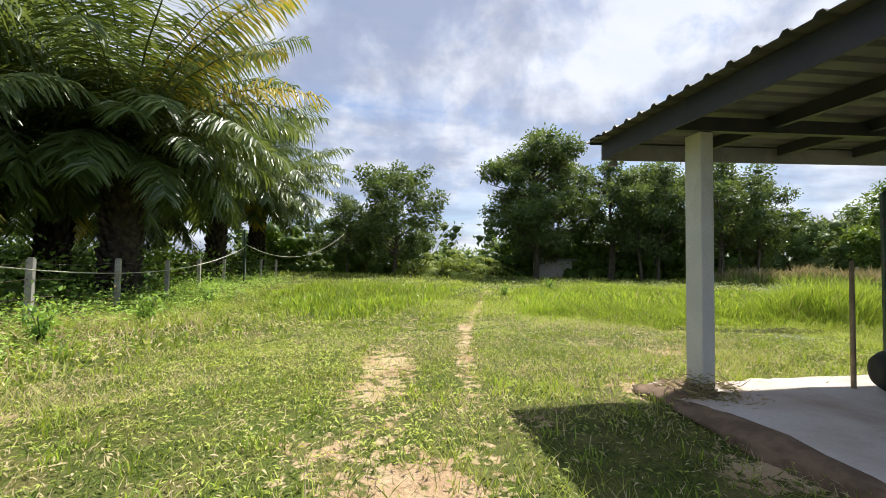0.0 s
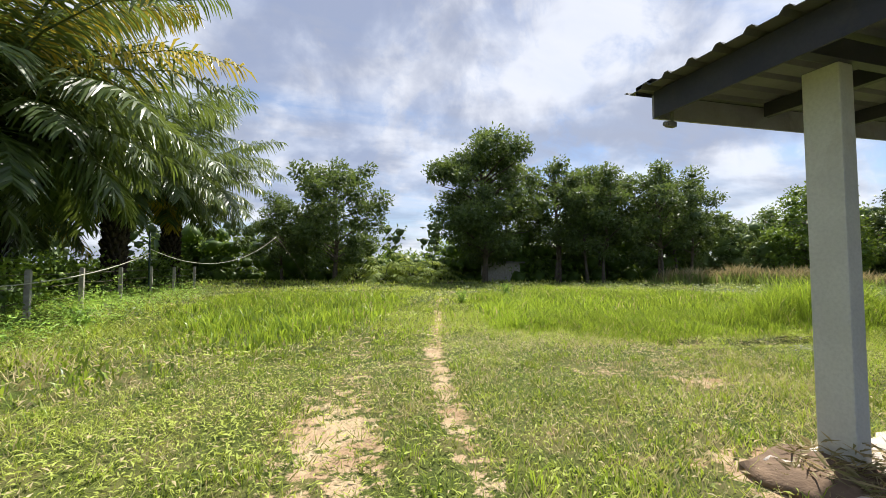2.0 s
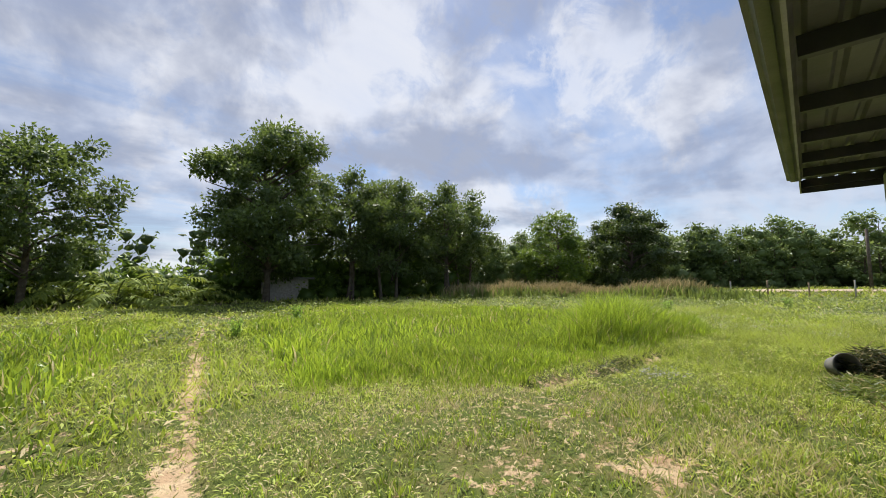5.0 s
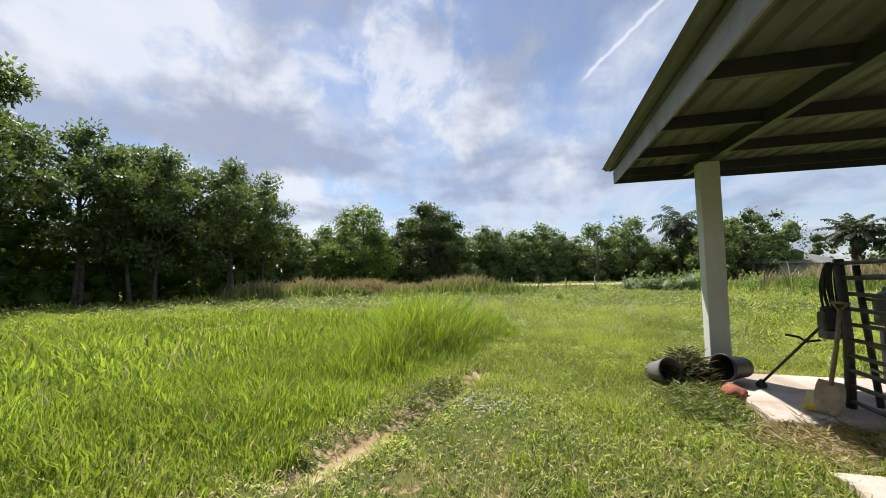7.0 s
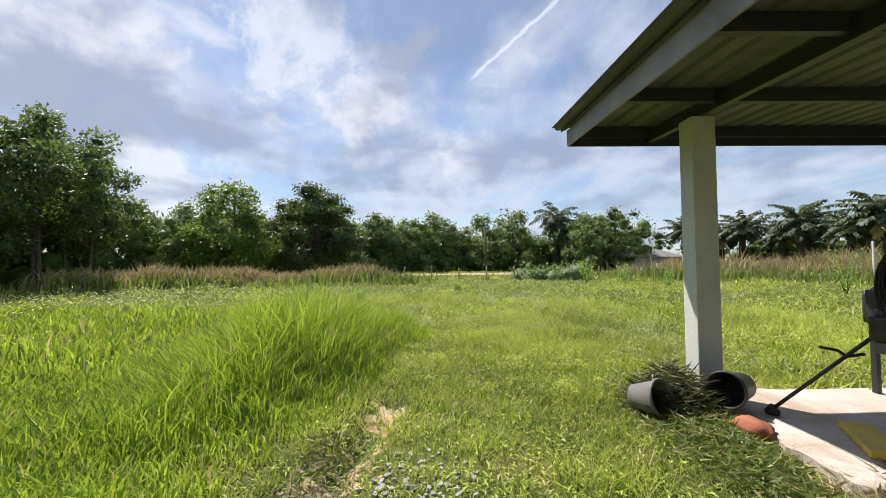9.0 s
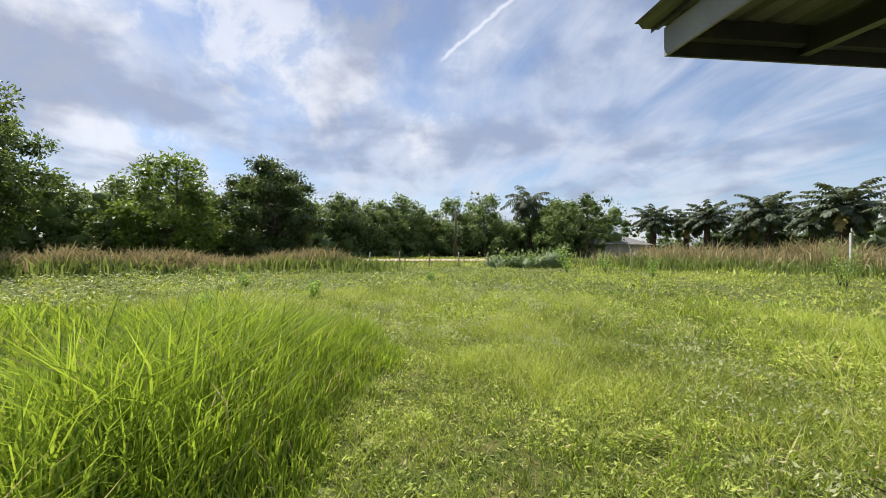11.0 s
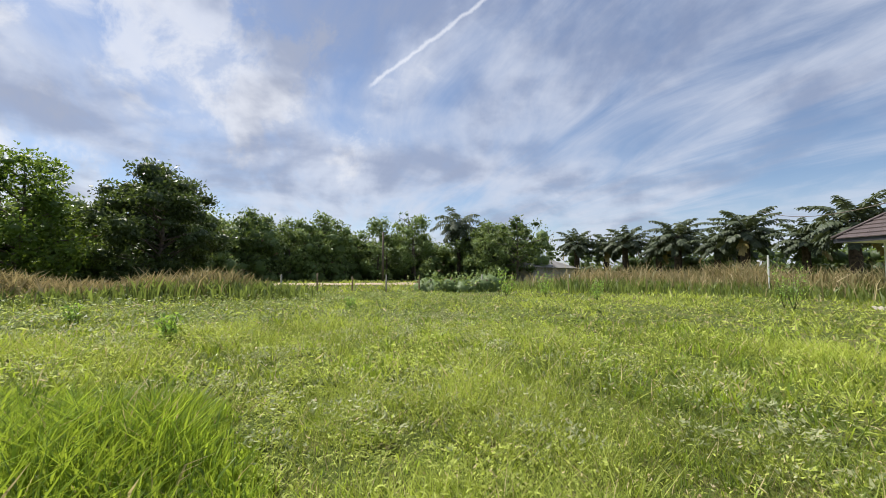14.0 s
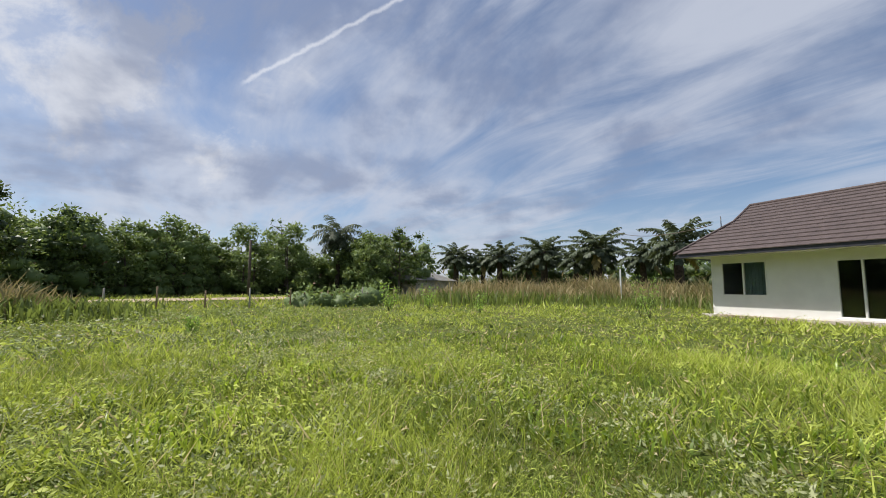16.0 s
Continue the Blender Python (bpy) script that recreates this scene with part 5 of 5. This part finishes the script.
def build_trimmer():
    tr = holder("string_trimmer", 9.60, 4.08, 0.085, 0, "string trimmer with long black shaft leaning on the gate", "trimmer")
    a, b = Vector((0, 0, 0.04)), Vector((-0.54, -0.32, 0.74))
    part(tr, "shaft", Solid().tube([a, a.lerp(b, 0.5), b], 0.014, 8).mesh("shaft", PLASTIC))
    part(tr, "cutting_head", Solid().lathe([(0.02, -0.005), (0.05, 0.0), (0.055, 0.03), (0.03, 0.06), (0.015, 0.08)], 14).mesh("cutting_head", PLASTIC))
    s = Solid().box((-0.66, -0.42, 0.70), (-0.52, -0.28, 0.88), 0.03).lathe([(0.05, 0.0), (0.06, 0.01), (0.06, 0.05), (0.03, 0.06)], 14, pose(-0.59, -0.35, 0.87))
    part(tr, "motor", s.mesh("motor", PLASTIC), "black motor housing")
    part(tr, "grip", Solid().tube([(-0.34, -0.10, 0.62), (-0.38, -0.20, 0.60), (-0.40, -0.25, 0.56), (-0.42, -0.36, 0.58)], 0.012, 8).mesh("grip", PLASTIC))
    part(tr, "tank", Solid().box((-0.68, -0.40, 0.62), (-0.55, -0.27, 0.70), 0.02).mesh("tank", GREY_PLASTIC), "pale fuel tank")


build_trimmer()


def pot_mesh(name, r0, r1, h, mat):
    prof = [(r0, 0.0), (r0 * 1.02, 0.02), (r1 * 0.97, h * 0.9), (r1 * 1.06, h * 0.9), (r1 * 1.06, h), (r1 * 0.95, h), (r1 * 0.92, h * 0.88), (r0 * 0.9, 0.04)]
    return Solid().lathe(prof, 22).mesh(name, mat)


for x, y, z, rx, rz, r, h, mat, lab in ((9.86, 5.10, 0.15, 76, -60, 0.15, 0.26, GREY_PLASTIC, "grey plastic plant pot lying on its side in the grass"), (9.86, 4.14, 0.24, 86, 215, 0.15, 0.36, PLASTIC, "black plastic plant pot tipped over beside the post"), (10.02, 4.80, 0.14, 70, 20, 0.14, 0.24, PLASTIC, "black plastic plant pot tipped over beside the post")):
    ob = new("plant_pot", pot_mesh("plant_pot", r * 0.75, r, h, mat))
    ob.matrix_basis = pose(x, y, z, rx, 0, rz)
    tagged(ob, lab, "plant pot", "tipped plant pots")

rng5 = np.random.default_rng(71)


def clippings(name, cx, cy, rx, ry, top, n, mat, label, dry=0.25, size=(0.14, 0.34)):
    """A loose heap of cut stalks."""
    a, r = rng5.uniform(0, math.tau, n), np.sqrt(rng5.random(n))
    x, y = cx + rx * r * np.cos(a), cy + ry * r * np.sin(a)
    z = land(x, y) + top * (1 - r ** 2) * rng5.random(n) + 0.02
    b = rng5.uniform(0, math.tau, n)
    ax = unit(np.stack([np.cos(b), np.sin(b), rng5.uniform(-0.5, 0.7, n)], -1))
    sd = unit(np.cross(ax, rng5.normal(size=(n, 3))))
    ln = rng5.uniform(*size, n)
    v, q = kites(np.stack([x, y, z], -1), ax, sd, ln, np.full(n, 0.014), 0.25)
    t = np.clip(rng5.normal(0.35, 0.2, n), 0, 0.9)
    t[rng5.random(n) < dry] = 0.99
    return tagged(new(name, data_mesh(name, v, q, mat, np.repeat(t, 4))), label, "grass cuttings", kind="stuff")


clippings("grass_cuttings", 9.92, 4.76, 0.36, 0.34, 0.42, 3000, CUT, "heap of cut grass stalks round the post's foot", 0.2, (0.10, 0.24))
clippings("cut_grass_edge", 9.2, 4.86, 0.9, 0.36, 0.14, 2600, ROUGH, "cut grass lying along the slab's edge", 0.15, (0.06, 0.16))
clippings("ditch_litter", 8.7, 7.62, 1.1, 0.22, 0.03, 420, CUT, "dark dead stalks along the little ditch", 0.2, (0.06, 0.18))
clippings("straw_litter", 8.15, 4.3, 0.6, 0.5, 0.05, 900, REED, "straw litter on bare soil", 0.3, (0.08, 0.2))
clippings("slab_litter", 5.6, 3.6, 1.5, 0.9, 0.012, 160, REED, "dry leaves and twigs on the slab", 0.5, (0.05, 0.12))
clippings("post_litter", 4.2, 4.25, 0.4, 0.4, 0.16, 500, REED, "dry stalks round the post's foot", 0.3, (0.08, 0.22))

# soil heaped against the first post, red clay lump, yellow plank
def mound(name, x, y, z, sx, sy, sz, mat, label, category, seed, detail=3):
    bm = bmesh.new()
    bmesh.ops.create_icosphere(bm, subdivisions=detail, radius=1.0)
    for v in bm.verts:
        k = 1 + 0.3 * noise.noise(v.co * 1.9 + Vector((seed, 0, 0))) + 0.12 * noise.noise(v.co * 6 + Vector((seed, 0, 0)))
        v.co = Vector((v.co.x * sx * k, v.co.y * sy * k, v.co.z * sz * k))
    for f in bm.faces:
        f.smooth = True
    me = bpy.data.meshes.new(name)
    bm.to_mesh(me)
    bm.free()
    me.materials.append(mat)
    ob = new(name, me)
    ob.location = (x, y, z)
    return tagged(ob, label, category)


SOIL = surface("brown_soil", (0.24, 0.16, 0.10), (0.15, 0.10, 0.065), 7, 0.95, 0.8, 40)
mound("soil_heap", 4.10, 4.36, 0.0, 0.44, 0.36, 0.10, SOIL, "low heap of brown soil round the post's foot", "soil", 1)
mound("soil_heap", 3.84, 3.30, -0.01, 0.22, 0.95, 0.09, SOIL, "bank of brown soil washed along the slab's edge", "soil", 3)
mound("clay_lump", 9.33, 4.45, 0.08, 0.15, 0.11, 0.075, RED, "lump of red clay beside the slab", "clay", 5)
ob = new("yellow_plank", Solid().box((-0.30, -0.10, 0), (0.30, 0.10, 0.045), 0.006).mesh("yellow_plank", YELLOW))
ob.matrix_basis = pose(9.02, 3.86, 0.088, 0, 0, -30)
tagged(ob, "short yellow-painted plank lying on the slab", "plank")
for k in range(90):
    a = k * 2.4
    r = 0.036 * math.sqrt(k + 1) * (1 + 0.4 * math.sin(k * 5))
    s = Solid().box((-0.025, -0.02, -0.015), (0.025, 0.02, 0.015), 0.008)
    if k == 0:
        stone_me = s.mesh("stone", GRAVEL)
    else:
        s.bm.free()
    ob = new("stone", stone_me)
    x, y = 8.72 + r * math.cos(a) * 1.2, 7.0 + r * math.sin(a)
    ob.matrix_basis = pose(x, y, height(x, y) + 0.004, 20 * math.sin(k), 15 * math.cos(k), k * 50) @ Matrix.Diagonal((0.7 + 0.35 * math.sin(k * 3), 0.7, 0.7 + 0.2 * math.cos(k), 1))
    tagged(ob, "grey gravel stone lying in the grass", "stone", "gravel stones")


def build_stand():
    st = holder("machine_frame", 5.86, 3.92, 0.08, 40, "dark green upright machine frame on a fat black tyre", "machine")
    s = Solid().box((-0.08, -0.05, 0.28), (0.08, 0.05, 1.85), 0.015)
    part(st, "upright", s.mesh("upright", GREEN_METAL))
    for z in (0.50, 0.86, 1.14, 1.5):
        part(st, "bracket", Solid().box((-0.17, -0.06, z), (-0.08, 0.06, z + 0.09), 0.01).mesh("bracket", PLASTIC))
    prof = []
    s = Solid()
    for k in range(9):
        t = k / 8 * math.pi
        prof.append((0.13 + 0.07 * math.sin(t), 0.12 - 0.24 * k / 8))
    s.lathe([(0.08, -0.12)] + prof[::-1] + [(0.08, 0.12)], 26)
    part(st, "tyre", s.mesh("tyre", RUBBER), "", pose(0.0, 0, 0.20, 90, 0, 20))
    stake("thin_pipe", 5.74, 4.15, 1.28, WOOD, "thin rusty pipe standing upright on the slab", "pipe", "", 0.022, (0.01, 0.0), 8)


build_stand()

# ---- fence and ropes by the palms ----
FENCE = [(-5.15, 4.8), (-5.1, 7.3), (-5.05, 9.8), (-4.95, 12.3), (-4.95, 14.8), (-5.0, 17.3), (-5.0, 19.9), (-4.9, 22.5), (-4.8, 25.2), (-4.6, 28.0)]
for x, y in FENCE:
    stake("fence_post", x, y, 1.22, POST_CONCRETE, "weathered concrete fence post in weeds", "fence post", "concrete fence posts", 0.055)
for z in (0.48, 0.82, 1.12):
    pts = []
    for (ax, ay), (bx, by) in zip(FENCE, FENCE[1:]):
        pts += sagging((ax, ay, height(ax, ay) + z), (bx, by, height(bx, by) + z), 0.05, 4)[:-1]
    line_thing("fence_wire", pts, 0.006, WIRE, "rusty wire strung along the fence posts", "wire")
stake("green_pole", -4.55, 21.2, 2.6, GREEN_METAL, "thin dark green pole beside the fence", "pole", "", 0.035, (-0.03, 0), 8)
line_thing("slack_rope", sagging((-5.0, 6.6, 1.35), (-4.55, 21.2, 1.85), 0.72), 0.014, ROPE, "slack pale rope looped along the fence", "rope")
line_thing("slack_rope", sagging((-4.55, 21.2, 2.0), (-0.4, 26.2, 2.95), 0.95), 0.014, ROPE, "slack pale rope looped to a far tie", "rope")
line_thing("guy_line", [(-0.4, 26.2, 2.95), (0.5, 27.4, 1.7), (1.4, 28.6, 0.2)], 0.009, WIRE, "thin guy line down to the grass", "wire")

# ---- far edge of the field ----
for i in range(16):
    x, y = 37.8 - 0.16 * i - (0.03 * (i - 8) ** 2 if i > 8 else 0), 9.5 - 2.1 * i
    stake("field_post", x, y, 1.05 + 0.1 * math.sin(i * 2.3), WOOD if i % 3 else POST_CONCRETE, "short weathered post of the far fence line", "fence post", "far fence posts", 0.05, (0.02 * math.sin(i), 0), 7)
stake("white_post", 29.2, -18.0, 2.3, WHITE_METAL, "tall slim white post in rough grass", "post", "", 0.04)
stake("utility_pole", 57.6, 0.9, 5.6, BARK, "dark wooden utility pole in the scrub", "pole", "", 0.14, (0.05, 0), 8)


def shed(name, x, y, turn, w, d, h, rise, label):
    ob = holder(name, x, y, height(x, y), turn, label, "shed")
    s = Solid()
    s.box((-w / 2, -d / 2, -0.3), (w / 2, -d / 2 + 0.1, h))
    s.box((-w / 2, d / 2 - 0.1, -0.3), (w / 2, d / 2, h))
    s.box((-w / 2, -d / 2 + 0.1, -0.3), (-w / 2 + 0.1, d / 2 - 0.1, h))
    s.box((w / 2 - 0.1, -d / 2 + 0.1, -0.3), (w / 2, d / 2 - 0.1, h))
    part(ob, "wall", s.mesh("wall", POST_CONCRETE))
    s = Solid()
    o = 0.4
    s.face((-w / 2 - o, -d / 2 - o, h), (w / 2 + o, -d / 2 - o, h), (w / 2 + o - rise, 0, h + rise), (-w / 2 - o + rise, 0, h + rise))
    s.face((-w / 2 - o, d / 2 + o, h), (-w / 2 - o + rise, 0, h + rise), (w / 2 + o - rise, 0, h + rise), (w / 2 + o, d / 2 + o, h))
    s.face((-w / 2 - o, -d / 2 - o, h), (-w / 2 - o + rise, 0, h + rise), (-w / 2 - o, d / 2 + o, h))
    s.face((w / 2 + o, -d / 2 - o, h), (w / 2 + o, d / 2 + o, h), (w / 2 + o - rise, 0, h + rise))
    roof = part(ob, "roof", s.mesh("roof", FAR_ROOF))
    roof.modifiers.new("thick", "SOLIDIFY").thickness = 0.06
    return ob


shed("low_shed", 17.0, 34.6, -25, 3.2, 2.0, 1.55, 0.2, "low grey shed in the shade of the grove")
shed("far_house", 62.5, -20.5, -62, 10.0, 7.0, 1.7, 1.3, "far low house with a pale grey roof")

# taller lone weeds standing out of the field
def weed_plant(seed, tall, leaves, size):
    rng = np.random.default_rng(seed)
    s = Solid()
    C = []
    for k in range(6):
        a = k * 1.1 + rng.uniform(0, 0.5)
        tip = Vector((math.cos(a) * tall * 0.28, math.sin(a) * tall * 0.28, tall * rng.uniform(0.7, 1.0)))
        s.tube([(0, 0, 0), tip * 0.5 + Vector((0, 0, 0.05)), tip], [0.012, 0.008, 0.004], 5)
        for q in np.linspace(0.3, 1, 5):
            C.append(tuple(tip * q))
    v, q, t = leaf_cloud(rng, np.array(C), np.full(len(C), tall * 0.10), leaves, size)
    return s.mesh("stems", BUSH_STALK), data_mesh("leaves", v, q, WEED, t)


TALL_WEED = weed_plant(81, 1.5, 260, 0.11)
SHRUB = weed_plant(82, 2.1, 190, 0.10)
LOW_WEED = weed_plant(83, 0.6, 160, 0.09)
for i, (me, x, y, sc) in enumerate(((TALL_WEED, 30.5, -2.0, 1.0), (TALL_WEED, 31.2, -4.6, 0.9), (TALL_WEED, 28.0, -5.5, 0.7), (SHRUB, 21.8, -8.9, 0.8), (SHRUB, 22.6, -9.6, 0.7), (LOW_WEED, 20.0, 9.5, 1.0), (LOW_WEED, 23.0, 12.5, 1.0), (LOW_WEED, 17.0, 11.0, 0.9), (LOW_WEED, 25.0, 6.0, 0.9), (LOW_WEED, 9.5, 19.0, 1.1), (LOW_WEED, 6.4, 16.3, 0.9), (LOW_WEED, -2.8, 9.2, 1.0), (LOW_WEED, -3.2, 7.4, 1.1), (LOW_WEED, -3.0, 12.6, 1.0), (LOW_WEED, -3.4, 5.9, 1.2))):
    plant_tree("tall_weed", me, x, y, i * 77, "leafy tall weed standing out of the grass", "weed", sc, "tall weeds", ("stems", "leaves"))


def dirt_track():
    """Pale wheel track beyond the far fence, laid over the ground."""
    line = np.array([(44.0, 15.0), (47.0, 10.0), (48.5, 5.0), (49.0, 0.5), (48.5, -3.0)])
    t = np.linspace(0, 4, 33)
    x, y = np.interp(t, range(5), line[:, 0]), np.interp(t, range(5), line[:, 1])
    v, f = [], []
    for i in range(33):
        for k in (-1.0, -0.4, 0.4, 1.0):
            px, py = x[i] + k * 0.9, y[i] + k * 0.15 + 0.1 * math.sin(i * 1.3 + k)
            v.append((px, py, height(px, py) + (0.16 if abs(k) < 0.9 else 0.02)))
    for i in range(32):
        for k in range(3):
            a = i * 4 + k
            f.append((a, a + 1, a + 5, a + 4))
    ob = new("dirt_track", data_mesh("dirt_track", v, f, TRACK_SOIL, None, True))
    tagged(ob, "pale sandy wheel track beyond the far fence", "track", kind="structure")


TRACK_SOIL = surface("pale_track_soil", (0.48, 0.38, 0.27), (0.38, 0.29, 0.20), 1.5, 0.95, 0.5, 20)
dirt_track()

line_thing("house_cable", sagging((21.4, -13.3, 4.1), (36.0, -27.0, 6.6), 0.5), 0.02, WIRE, "thin cable running from the roof bracket to the palms", "cable")
